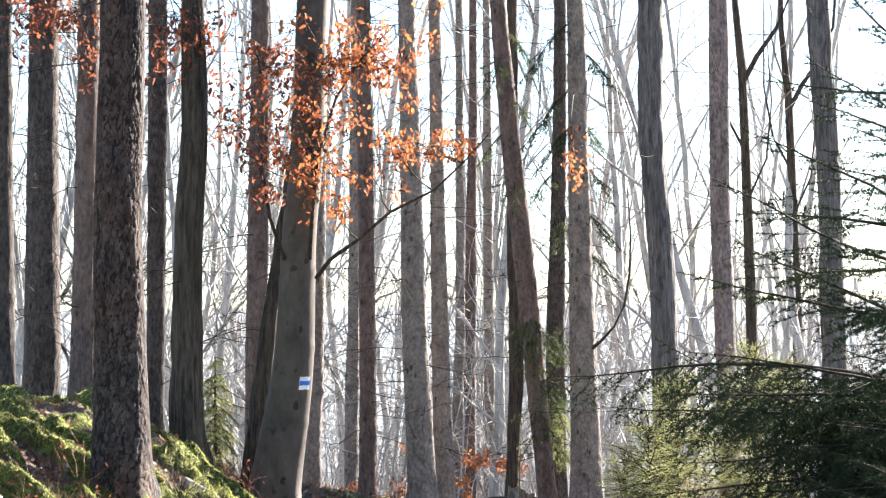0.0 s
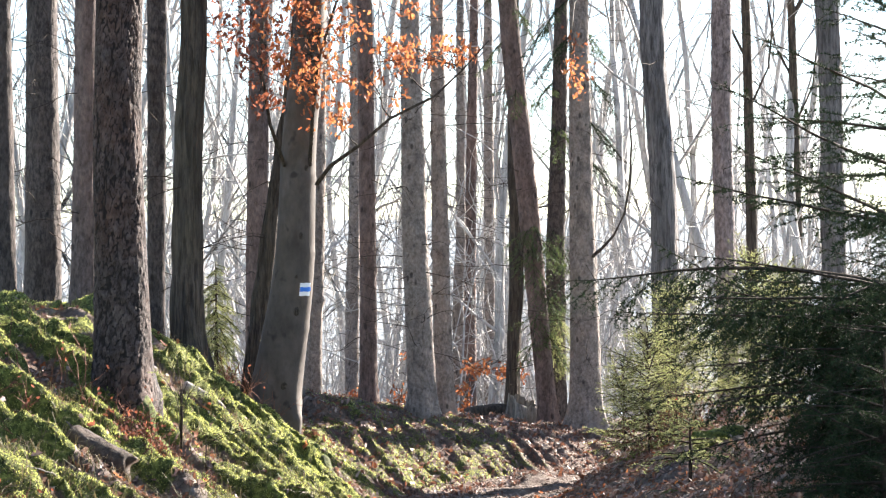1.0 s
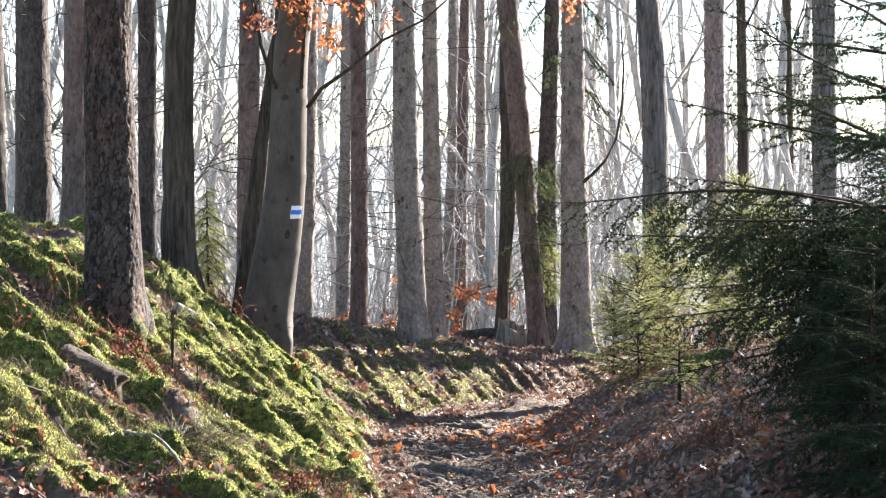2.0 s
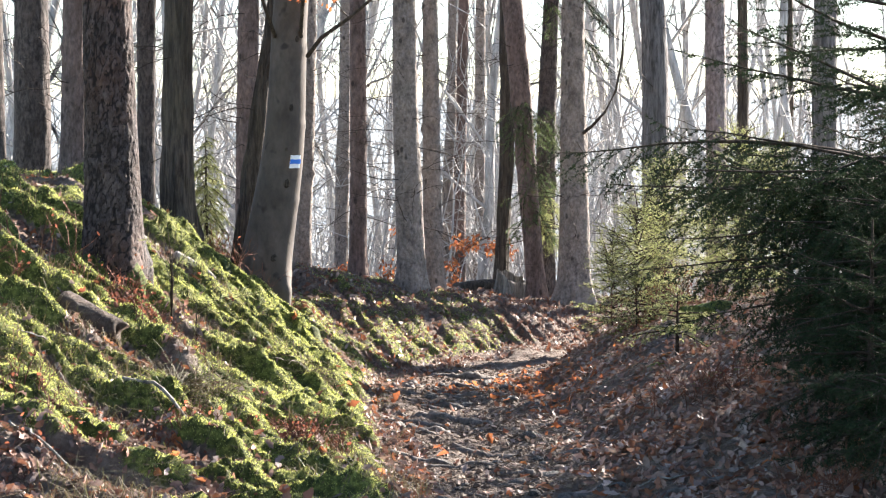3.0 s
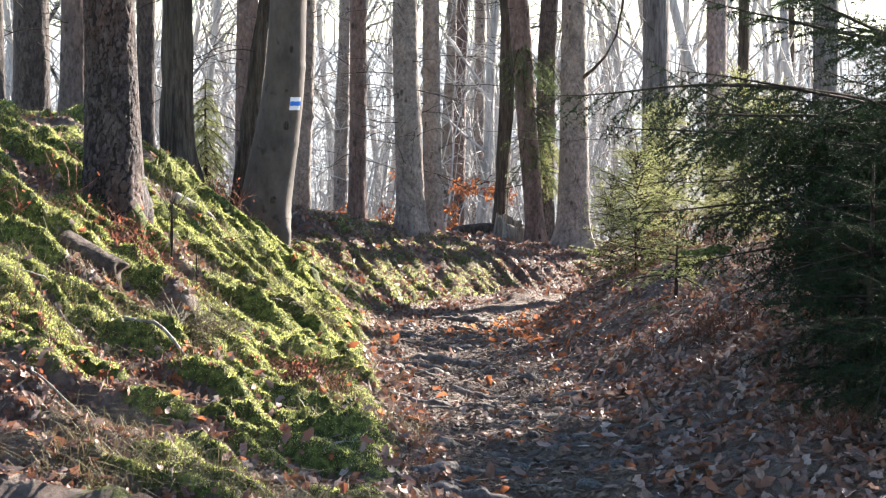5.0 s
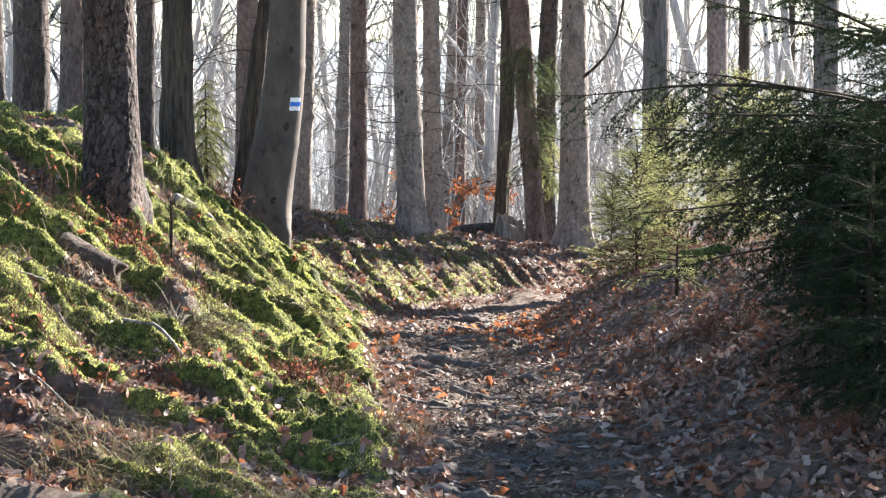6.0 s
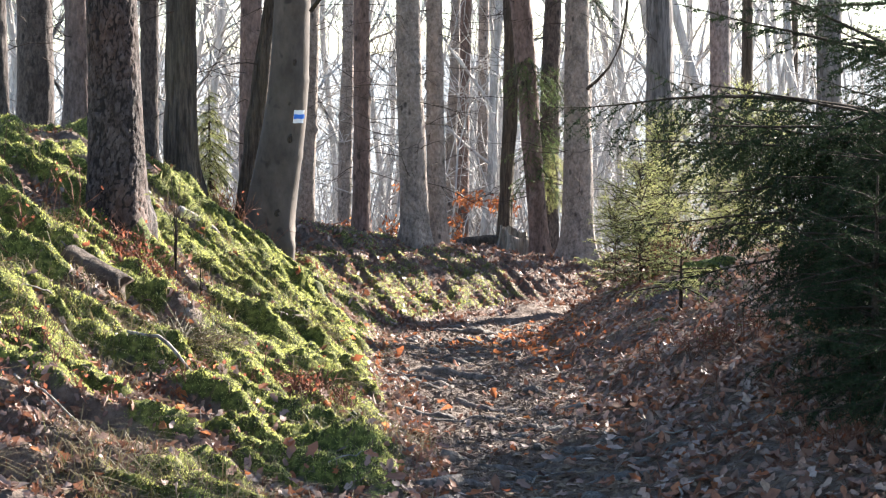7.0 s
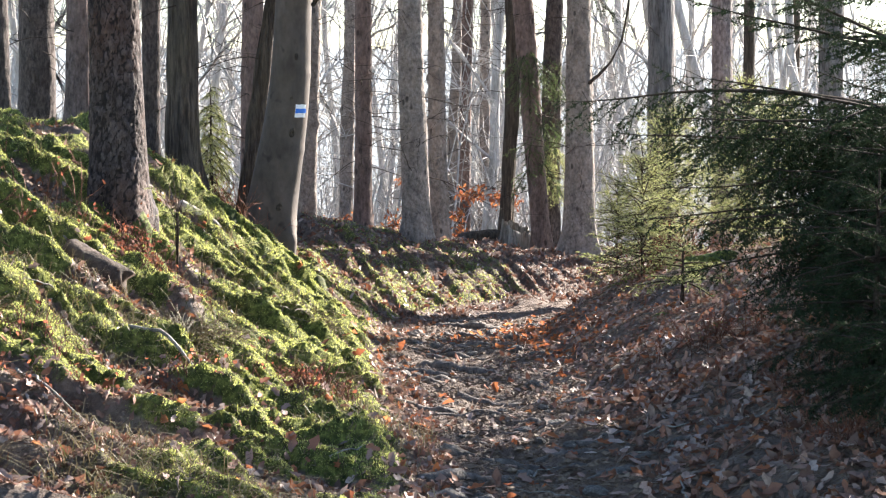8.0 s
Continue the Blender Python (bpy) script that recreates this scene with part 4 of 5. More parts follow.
# ---------------------------------------------------------------- the trail mark on the beech
def mark_stripe(z0, z1, proud):
    h, x, r = beech_axis
    s = np.linspace(-0.55, 0.75, 12)           # across the bark, radians
    facing = radians(-50)
    v = []
    for z in (z0, z1):
        for a in s * 0.42:
            wob = 0.0015 * math.sin(19 * a + z * 60)
            rr = np.interp(z, h, r) * 1.09 + proud
            v.append((np.interp(z, h, x) + rr * math.cos(facing + a), rr * math.sin(facing + a), z + wob))
    v = np.array(v)
    f = np.stack([np.arange(11), np.arange(1, 12), np.arange(13, 24), np.arange(12, 23)], -1)
    return mesh_np("stripe", v, f)


MARK_Z = 1.33 - beech.location.z
mark = part("trail_mark", mark_stripe(MARK_Z - 0.05, MARK_Z + 0.05, 0.004), PAINT_WHITE, beech, "painted white trail mark with a blue stripe")
part("stripe", mark_stripe(MARK_Z - 0.017, MARK_Z + 0.017, 0.009), PAINT_BLUE, mark, "blue painted stripe")


# dark eye-shaped scars of lost branches on the beech
def branch_scar(z, facing, wide, tall):
    h, x, r = beech_axis
    n = 14
    v = []
    for q in (0.0, 0.55, 1.0):
        for k in range(n):
            a = 2 * math.pi * k / n
            th = radians(facing) + wide * q * math.cos(a) / np.interp(z, h, r)
            zz = z + tall * q * math.sin(a)
            rr = np.interp(zz, h, r) * 1.04 + (0.002, 0.010, -0.006)[int(q * 2)]
            v.append((np.interp(zz, h, x) + rr * math.cos(th), rr * math.sin(th), zz))
    i, j = np.meshgrid(np.arange(2), np.arange(n), indexing="ij")
    k2 = (j + 1) % n
    f = np.stack([i * n + j, (i + 1) * n + j, (i + 1) * n + k2, i * n + k2], -1).reshape(-1, 4)
    return mesh_np("branch_scar", v, f)


for sz, sf, sw, st in ((MARK_Z - 0.17, -62, 0.028, 0.04), (MARK_Z + 0.10, -75, 0.014, 0.02), (MARK_Z + 0.42, -70, 0.02, 0.035), (MARK_Z + 0.95, -60, 0.02, 0.03), (MARK_Z - 0.75, -66, 0.03, 0.04)):
    part("branch_scar", branch_scar(sz, sf, sw, st), BARK_OAK, beech, "dark eye-shaped branch scar")


# ---------------------------------------------------------------- orange leaves that hang in the beech
def leafy_limb(owner, pts, clusters, mat, seed, thick=0.018, leaf=0.047, full=3.3):
    """A limb with twigs that end in clusters of dry leaves. clusters: x, z, spread across, spread up, how many."""
    g = np.random.default_rng(seed)
    o = np.array(owner.location)
    limb = Soup()
    pts = np.array(pts, float) - o
    limb.tube(pts, np.linspace(thick, thick * 0.3, len(pts)), 6)
    lv = Soup()
    for cx, cy, cz, sx, sz, n in clusters:
        n = int(n * full)
        c = np.array([cx, cy, cz]) - o
        k = np.argmin(np.linalg.norm(pts - c, axis=1))
        arm = np.array([pts[k] * (1 - u) + c * u + g.normal(0, 0.03, 3) * math.sin(math.pi * u) for u in np.linspace(0, 1, 6)])
        limb.tube(arm, np.linspace(thick * 0.35, 0.003, 6), 4)
        ends = c + g.normal(0, 1, (max(n // 10, 2), 3)) * np.array([sx, 0.22, sz])
        for e in ends:
            start = arm[g.integers(2, 6)]
            mid = (start + e) / 2 + g.normal(0, 0.03, 3)
            limb.tube(np.array([start, mid, e]), np.array([0.0035, 0.0025, 0.0012]), 3)
        pick = ends[g.integers(0, len(ends), n)] + g.normal(0, 0.042, (n, 3))
        along = g.normal(0, 0.6, (n, 3)) + np.array([0, 0, -0.7])
        leaves(lv, pick, along, g.normal(size=(n, 3)), leaf * g.uniform(0.6, 1.3, n), crumple=1.8)
    b = part("limb", limb.mesh("limb"), BARK_OAK, owner, "thin dark leafy limb")
    part("leaves", lv.mesh("leaves", False), mat, b, "dry orange leaves", "stuff")


leafy_limb(beech, [(-1.05, 13.9, 2.15), (-0.93, 13.7, 2.28), (-0.7, 13.5, 2.42), (-0.45, 13.4, 2.62), (-0.12, 13.4, 2.78), (0.1, 13.4, 2.98), (0.3, 13.4, 3.2)],
           [(-0.19, 13.4, 3.13, 0.22, 0.05, 60), (0.0, 13.4, 3.12, 0.09, 0.03, 26), (-0.83, 13.4, 2.64, 0.05, 0.05, 22), (-0.62, 13.4, 2.96, 0.05, 0.05, 14), (-0.45, 13.4, 3.1, 0.12, 0.09, 22), (-0.42, 13.4, 2.78, 0.03, 0.06, 8)],
           LEAF_ORANGE, 71)
leafy_limb(beech, [(-1.1, 13.9, 2.3), (-1.05, 13.6, 2.7), (-0.98, 13.4, 3.1), (-0.85, 13.4, 3.5), (-0.65, 13.4, 3.8), (-0.4, 13.4, 4.05)],
           [(-0.62, 13.4, 3.78, 0.20, 0.14, 150), (-0.98, 13.4, 3.75, 0.25, 0.16, 100), (-1.04, 13.4, 3.3, 0.2, 0.14, 80), (-1.02, 13.4, 2.88, 0.13, 0.09, 60), (-0.3, 13.4, 3.75, 0.14, 0.22, 50), (-1.05, 13.4, 3.08, 0.18, 0.1, 50)],
           LEAF_ORANGE, 72)
leafy_limb(beech, [(-1.3, 13.9, 2.3), (-1.38, 13.6, 2.6), (-1.42, 13.4, 3.0), (-1.4, 13.4, 3.4), (-1.45, 13.4, 3.9)],
           [(-1.35, 13.4, 3.68, 0.22, 0.18, 110), (-1.42, 13.4, 3.2, 0.14, 0.14, 55), (-1.42, 13.4, 2.76, 0.05, 0.04, 22), (-1.6, 13.4, 3.4, 0.12, 0.12, 30), (-1.6, 13.4, 3.15, 0.1, 0.06, 16)],
           LEAF_RUST, 73)
leafy_limb(beech, [(-1.2, 13.9, 4.6), (-1.6, 13.5, 4.5), (-2.1, 13.2, 4.35), (-2.7, 13.2, 4.25), (-3.3, 13.2, 4.2)],
           [(-3.2, 13.2, 4.05, 0.16, 0.1, 60), (-2.8, 13.2, 4.1, 0.25, 0.14, 90), (-2.1, 13.2, 3.98, 0.18, 0.18, 90), (-1.85, 13.2, 3.8, 0.08, 0.14, 36), (-2.7, 13.2, 3.6, 0.04, 0.05, 7)],
           LEAF_RUST, 74)
leafy_limb(edge_spruce, [(1.3, 18.2, 4.2), (1.2, 17.0, 4.0), (1.1, 16.0, 3.6)], [(1.08, 15.7, 3.4, 0.06, 0.15, 16), (1.1, 15.7, 3.1, 0.06, 0.12, 14)], LEAF_ORANGE, 75, 0.01)


def leaf_sapling(x, y, height, clusters, seed):
    z0 = float(lie(x, y))
    t = thing("beech_sapling", x, y, z0, "small beech sapling that keeps its orange leaves", "sapling", "orange saplings")
    leafy_limb(t, [(x, y, z0 - 0.05), (x + 0.02, y, z0 + height * 0.5), (x + 0.08, y, z0 + height)], clusters, LEAF_ORANGE, seed, 0.008, 0.055, 2.2)


leaf_sapling(0.62, 21.5, 0.75, [(0.30, 21.5, 0.27, 0.11, 0.03, 44), (0.62, 21.5, 0.24, 0.13, 0.03, 60), (0.80, 21.5, 0.20, 0.05, 0.03, 14)], 81)
leaf_sapling(0.12, 21.5, 0.5, [(0.14, 21.5, -0.13, 0.04, 0.07, 36), (0.10, 21.5, 0.02, 0.03, 0.04, 14)], 82)
leaf_sapling(-1.3, 21.0, 0.4, [(-1.25, 21.0, -0.08, 0.20, 0.04, 150), (-1.08, 21.0, -0.05, 0.1, 0.05, 60)], 83)
leaf_sapling(-0.62, 22.0, 0.5, [(-0.66, 22.0, -0.12, 0.05, 0.07, 30), (-0.7, 22.0, 0.2, 0.10, 0.12, 14)], 84)


# ---------------------------------------------------------------- stump, logs, roots, stones
def log_mesh(length, radius, seed, sides=28, rough=0.28):
    g = np.random.default_rng(seed)
    h = np.linspace(0, length, 26)
    th = np.arange(sides) * 2 * np.pi / sides
    H, T = np.meshgrid(h, th, indexing="ij")
    R = radius * (1 + rough * (fbm(np.cos(T) * 2 + 3, H * 6 / length + np.sin(T) * 2, seed) - 0.5) * 2 + 0.05 * (np.abs(vnoise(T * 5, H * 5, seed) - 0.5)))
    R[0] *= 0.9
    R[-1] *= 0.9
    v = np.stack([H + 0.02 * np.cos(T * 3 + seed) * (H > length * 0.9), R * np.cos(T), R * np.sin(T)], -1).reshape(-1, 3)
    n = 26
    i, j = np.meshgrid(np.arange(n - 1), np.arange(sides), indexing="ij")
    k = (j + 1) % sides
    f = np.stack([i * sides + j, i * sides + k, (i + 1) * sides + k, (i + 1) * sides + j], -1).reshape(-1, 4)
    tri = np.concatenate([f[:, [0, 1, 2]], f[:, [0, 2, 3]]])
    c0, c1 = len(v), len(v) + 1
    v = np.concatenate([v, [[0.015, 0, 0], [length - 0.02, 0, 0]]])
    caps = [(c0, (q + 1) % sides, q) for q in range(sides)] + [(c1, (n - 1) * sides + q, (n - 1) * sides + (q + 1) % sides) for q in range(sides)]
    return mesh_np("wood", v, np.concatenate([tri, np.array(caps)]))


def lay_log(name, label, mat, x, y, length, radius, seed, tilt, turn, lift=0.0, rough=0.28):
    ob = part(name, log_mesh(length, radius, seed, rough=rough), mat, None, label)
    ob["category"] = "log"
    ob.matrix_basis = pose(x, y, float(lie(x, y)) + radius * 0.6 + lift, 0, tilt, turn)
    return ob


lay_log("log", "short weathered grey-brown log sunk in the mossy bank", WOOD_DARK, -1.84, 8.52, 0.34, 0.075, 3, 26, -14, 0.03, 0.12)
lay_log("log", "dark rotten log beside the old stump", BARK_OAK, 0.12, 19.45, 0.56, 0.085, 4, -7, 4, -0.02)
lay_log("log", "mossy log end beneath the young spruces", MOSSY, 1.62, 12.0, 0.34, 0.06, 5, -8, 12, 0.05)
lay_log("log", "pale fallen branch at the foot of the beech", WOOD_GREY, -1.75, 11.6, 0.30, 0.035, 6, 28, -20, 0.01)


def stump(x, y):
    z0 = float(lie(x, y))
    t = thing("tree_stump", x, y, z0, "old broken grey tree stump with splayed roots", "stump")
    sides = 96
    h = np.linspace(-0.12, 0.36, 20)
    th = np.arange(sides) * 2 * np.pi / sides
    H, T = np.meshgrid(h, th, indexing="ij")
    ridge = (0.5 + 0.5 * np.cos(T * 7 + 0.9 * np.sin(2 * T))) ** 2
    R = 0.135 + 0.16 * np.exp(-np.maximum(H, 0) / 0.10) * (0.25 + ridge) + 0.03 * ridge + 0.03 * (np.abs(vnoise(T * 14, H * 3, 4) - 0.5) - 0.25)
    rim = 0.17 + 0.15 * np.cos((T - 2.6) / 2) ** 2 * (0.4 + 0.6 * vnoise(T * 3, T * 0 + 3.0, 9)) + 0.04 * vnoise(T * 9, T * 0 + 1.0, 8)
    Z = np.minimum(H, rim) + 0.02 * (H > rim) * vnoise(T * 20, H * 9, 5)
    v = np.stack([R * np.cos(T), R * np.sin(T), Z], -1).reshape(-1, 3)
    i, j = np.meshgrid(np.arange(19), np.arange(sides), indexing="ij")
    k = (j + 1) % sides
    f = np.stack([i * sides + j, i * sides + k, (i + 1) * sides + k, (i + 1) * sides + j], -1).reshape(-1, 4)
    part("wood", mesh_np("wood", v, f), WOOD_GREY, t)
    bm = bmesh.new()
    bmesh.ops.create_circle(bm, cap_ends=True, segments=24, radius=0.12)
    bmesh.ops.translate(bm, verts=bm.verts, vec=(0, 0, 0.19))
    me = bpy.data.meshes.new("rotten_core")
    bm.to_mesh(me)
    bm.free()
    part("rotten_core", me, BARK_OAK, t, "dark rotten core")


stump(0.76, 19.3)


def root_line(owner_name, label, pts, r0, mat, seed, group="", parent=None):
    """A root that runs half sunk along the ground. pts: x, y."""
    g = np.random.default_rng(seed)
    p = np.array(pts, float)
    u = np.linspace(0, len(p) - 1, 8 * (len(p) - 1) + 1)
    xs = np.interp(u, np.arange(len(p)), p[:, 0]) + g.normal(0, 0.012, len(u))
    ys = np.interp(u, np.arange(len(p)), p[:, 1]) + g.normal(0, 0.012, len(u))
    for a in (xs, ys):
        a[1:-1] = (a[:-2] + 2 * a[1:-1] + a[2:]) / 4
    zs = land(xs, ys) * 0.3 + lie(xs, ys) * 0.7 - r0 * 0.15 + r0 * 0.5 * np.sin(u * 2.1 + seed)
    zs[0] -= r0 * 1.2
    zs[-1] -= r0 * 1.5
    s = Soup()
    rr = r0 * np.linspace(1.0, 0.5, len(u)) * (1 + 0.22 * np.sin(u * 5 + seed)) * (1 + 0.15 * g.normal(size=len(u)))
    rr[0] *= 0.4
    P = np.stack([xs, ys, zs], -1)
    if parent is not None:
        P = P - np.array(parent.location)
    s.tube(P, rr, 9)
    ob = part(owner_name, s.mesh(owner_name), mat, parent, label)
    if parent is None:
        ob["category"] = "root"
        if group:
            ob["group"] = group
    return ob


ROOTS = "worn brown tree root crossing the trodden path, half sunk in soil"
g = np.random.default_rng(91)
for k in range(26):
    y = 6.4 + 8.6 * (k / 26) + g.uniform(-0.2, 0.2)
    c, w = float(path_x(y)), float(path_half(y))
    x0 = c - w * g.uniform(0.2, 1.2)
    L = g.uniform(0.4, 1.1)
    a = g.normal(-0.1, 0.25)
    pts = [(x0 + L * q * math.cos(a), y + L * q * math.sin(a) + g.normal(0, 0.05)) for q in (0, 0.25, 0.5, 0.75, 1)]
    root_line("tree_root", ROOTS, pts, g.uniform(0.018, 0.05), ROOT_BARK, 200 + k, "roots across the path")
root_line("root", "moss-covered root", [(-1.22, 13.85), (-1.02, 13.3), (-0.9, 12.6), (-0.72, 12.0)], 0.06, MOSSY, 231, parent=beech)
root_line("root", "moss-covered root", [(-1.5, 13.85), (-1.62, 13.2), (-1.5, 12.4)], 0.055, MOSSY, 232, parent=beech)
root_line("root", "moss-covered root", [(-1.2, 13.9), (-0.85, 13.8), (-0.6, 13.5)], 0.05, MOSSY, 233, parent=beech)
root_line("root", "moss-covered root", [(-1.72, 9.6), (-1.45, 9.2), (-1.2, 8.9), (-0.9, 8.7)], 0.05, MOSSY, 234, parent=pine)
root_line("root", "moss-covered root", [(-1.9, 9.6), (-2.05, 9.2), (-2.0, 8.7)], 0.045, MOSSY, 235, parent=pine)
root_line("root", "moss-covered root", [(-1.6, 9.7), (-1.2, 9.8), (-0.8, 9.7), (-0.5, 9.5)], 0.045, MOSSY, 236, parent=pine)


def stone_mesh(seed):
    bm = bmesh.new()
    bmesh.ops.create_icosphere(bm, subdivisions=2, radius=0.5)
    g = np.random.default_rng(seed)
    off = Vector(g.uniform(-9, 9, 3))
    flat = g.uniform(0.35, 0.6)
    for v in bm.verts:
        n = noise.noise(v.co * 2.2 + off) * 0.3 + noise.noise(v.co * 5 + off) * 0.08
        v.co *= 1 + n
        v.co.z *= flat
    me = bpy.data.meshes.new("stone")
    bm.to_mesh(me)
    bm.free()
    me.materials.append(STONE)
    return me


stone_kinds = [stone_mesh(300 + k) for k in range(7)]
g = np.random.default_rng(92)
for k in range(64):
    y = 5.9 + 9 * g.uniform(0, 1) ** 1.4
    c, w = float(path_x(y)), float(path_half(y))
    x = c + w * g.uniform(-1.0, 1.05)
    s = g.uniform(0.04, 0.12)
    ob = part("stone", stone_kinds[k % 7], None, None, "grey stone half sunk in the path")
    tagged(ob, category="stone", group="stones in the path")
    ob.matrix_basis = pose(x, y, float(lie(x, y)) + 0.05 * s, g.normal(0, 8), g.normal(0, 8), g.uniform(0, 360)) @ Matrix.Diagonal((s, s * g.uniform(0.6, 1), s, 1))


def stick(pts, r, label, seed):
    g = np.random.default_rng(seed)
    p = np.array([(x, y, float(lie(x, y)) + dz) for x, y, dz in pts])
    u = np.linspace(0, len(p) - 1, 10)
    q = np.stack([np.interp(u, np.arange(len(p)), p[:, k]) for k in range(3)], -1) + g.normal(0, 0.006, (10, 3))
    s = Soup()
    s.tube(q, np.linspace(r, r * 0.5, 10), 6)
    ob = part("stick", s.mesh("stick"), WOOD_GREY, None, label)
    tagged(ob, category="stick", group="fallen sticks")


stick([(-2.15, 8.9, 0.05), (-1.6, 8.5, 0.06), (-1.05, 8.25, 0.02)], 0.006, "long thin grey stick lying on the moss", 1)
stick([(-1.4, 7.6, 0.02), (-1.2, 7.5, 0.06), (-1.02, 7.35, 0.01)], 0.011, "bent dark stick over a moss cushion", 2)
stick([(-1.7, 6.9, 0.03), (-1.5, 6.5, 0.04), (-1.3, 6.3, 0.01)], 0.007, "thin stick among dry leaves", 3)
g = np.random.default_rng(93)
for k in range(34):
    y = 6.0 + 7.5 * g.uniform(0, 1) ** 1.3
    x = g.uniform(-2.0, 2.1)
    a, L = g.uniform(0, 6.28), g.uniform(0.12, 0.4)
    stick([(x, y, 0.012), (x + 0.5 * L * math.cos(a), y + 0.5 * L * math.sin(a), 0.022), (x + L * math.cos(a), y + L * math.sin(a), 0.012)],
          g.uniform(0.003, 0.006), "thin dry stick on the forest floor", 20 + k)


# ---------------------------------------------------------------- low plants
def pine_seedling(x, y, tufts, seed, label):
    """tufts: offsets x, z with the way they point and their size."""
    g = np.random.default_rng(seed)
    z0 = float(lie(x, y))
    t = thing("pine_seedling", x, y, z0, label, "seedling", "pine seedlings")
    w, nd = Soup(), Soup()
    for dx, dz, ax_, az_, L in tufts:
        e = np.array([dx, g.normal(0, 0.03), dz])
        d = unit(np.array([ax_, g.normal(0, 0.2), az_]))
        w.tube(np.array([[0, 0, -0.03], e * np.array([0.12, 0.3, 0.72]), e, e + d * L]), np.array([0.0022, 0.002, 0.0018, 0.0012]), 5)
        needle_coat(nd, [(e - d * 0.02, e + d * L)], 46 / L, 0.048, g, 0.0022, 0.6)
    part("stem", w.mesh("stem"), TWIG, t)
    part("needles", nd.mesh("needles", False), NEEDLE_SUNLIT, t, "long green needles in tufts", "stuff")


pine_seedling(-1.42, 9.3, [(0.02, 0.48, 0.1, 1, 0.09), (-0.07, 0.42, -0.7, 0.5, 0.08), (0.08, 0.40, 0.8, 0.4, 0.08), (0.03, 0.34, 0.4, 0.3, 0.07), (-0.02, 0.54, -0.1, 1, 0.07), (0.06, 0.47, 0.6, 0.8, 0.07), (-0.05, 0.49, -0.5, 0.8, 0.07), (0.09, 0.34, 0.9, 0.1, 0.06), (-0.03, 0.33, -0.6, 0.1, 0.06)], 1, "tiny pine seedling with long needles beside the big pine")
pine_seedling(-1.30, 9.35, [(0.04, 0.22, 1, 0.1, 0.10), (0.14, 0.24, 1, 0.2, 0.10), (0.0, 0.22, -0.6, 0.3, 0.08), (0.24, 0.25, 1, 0.15, 0.09)], 2, "low pine seedling spreading over the moss")


def twig_shrub(x, y, spread_x, height, count, leafy, seed, mat, label):
    g = np.random.default_rng(seed)
    z0 = float(lie(x, y))
    t = thing("bilberry_shrub", x, y, z0, label, "shrub", "low shrubs")
    s, lv = Soup(), Soup()
    tips = []
    for _ in range(count):
        px, py = g.normal(0, spread_x), g.normal(0, spread_x * 0.6)
        base = np.array([px, py, float(lie(x + px, y + py)) - z0 - 0.01])
        q = wander(base, (g.normal(0, 0.5), g.normal(0, 0.5), 1), height * g.uniform(0.5, 1.2), 4, 0.2, 0.0, g)
        s.tube(q, np.linspace(0.003, 0.001, 5), 3)
        for _ in range(3):
            k = g.integers(1, 4)
            q2 = wander(q[k], unit(q[k] - q[k - 1]) + g.normal(0, 0.6, 3), height * 0.4, 2, 0.2, 0, g)
            s.tube(q2, np.array([0.002, 0.0015, 0.001]), 3)
            tips += [q2[1], q2[2]]
    part("brushwood", s.mesh("twigs"), TWIG_RED, t, "thin reddish twigs", "stuff")
    if leafy:
        tips = np.array(tips)
        pick = tips[g.integers(0, len(tips), leafy)] + g.normal(0, 0.012, (leafy, 3))
        leaves(lv, pick, g.normal(size=(leafy, 3)), g.normal(size=(leafy, 3)), 0.022 * g.uniform(0.6, 1.3, leafy), False)
        part("leaves", lv.mesh("leaves", False), mat, t, "small dry leaves", "stuff")


SHRUB = "low reddish bilberry shrub with dry leaves on the bank"
twig_shrub(-1.62, 9.05, 0.10, 0.14, 110, 150, 1, LEAF_RUST, SHRUB)
twig_shrub(-1.40, 8.85, 0.09, 0.11, 90, 110, 2, LEAF_RUST, SHRUB)
twig_shrub(-0.62, 7.9, 0.10, 0.13, 70, 70, 3, LEAF_RUST, SHRUB)
twig_shrub(-1.85, 7.2, 0.16, 0.16, 50, 60, 4, LEAF_RUST, SHRUB)
twig_shrub(-2.2, 8.3, 0.12, 0.2, 30, 30, 5, LEAF_RUST, SHRUB)
twig_shrub(1.75, 7.3, 0.22, 0.24, 70, 40, 6, LEAF_RUST, "bare reddish brush under the dark spruce")
twig_shrub(1.45, 6.3, 0.16, 0.18, 60, 40, 13, LEAF_RUST, "bare reddish brush under the dark spruce")
twig_shrub(1.5, 9.3, 0.2, 0.22, 60, 40, 7, LEAF_RUST, "bare reddish brush under the dark spruce")
twig_shrub(1.75, 13.4, 0.2, 0.45, 80, 80, 8, LEAF_RUST, "brown leafless brush behind the young spruces")
twig_shrub(-1.55, 13.2, 0.12, 0.3, 40, 20, 9, LEAF_RUST, "thin bare twigs at the foot of the beech")


twig_shrub(-2.05, 9.0, 0.10, 0.42, 9, 14, 10, LEAF_RUST, "thin bare shrub twigs standing in the moss")
twig_shrub(-1.15, 7.2, 0.14, 0.10, 30, 90, 11, LEAF_RUST, SHRUB)
twig_shrub(-1.5, 6.6, 0.16, 0.10, 30, 90, 12, LEAF_RUST, SHRUB)


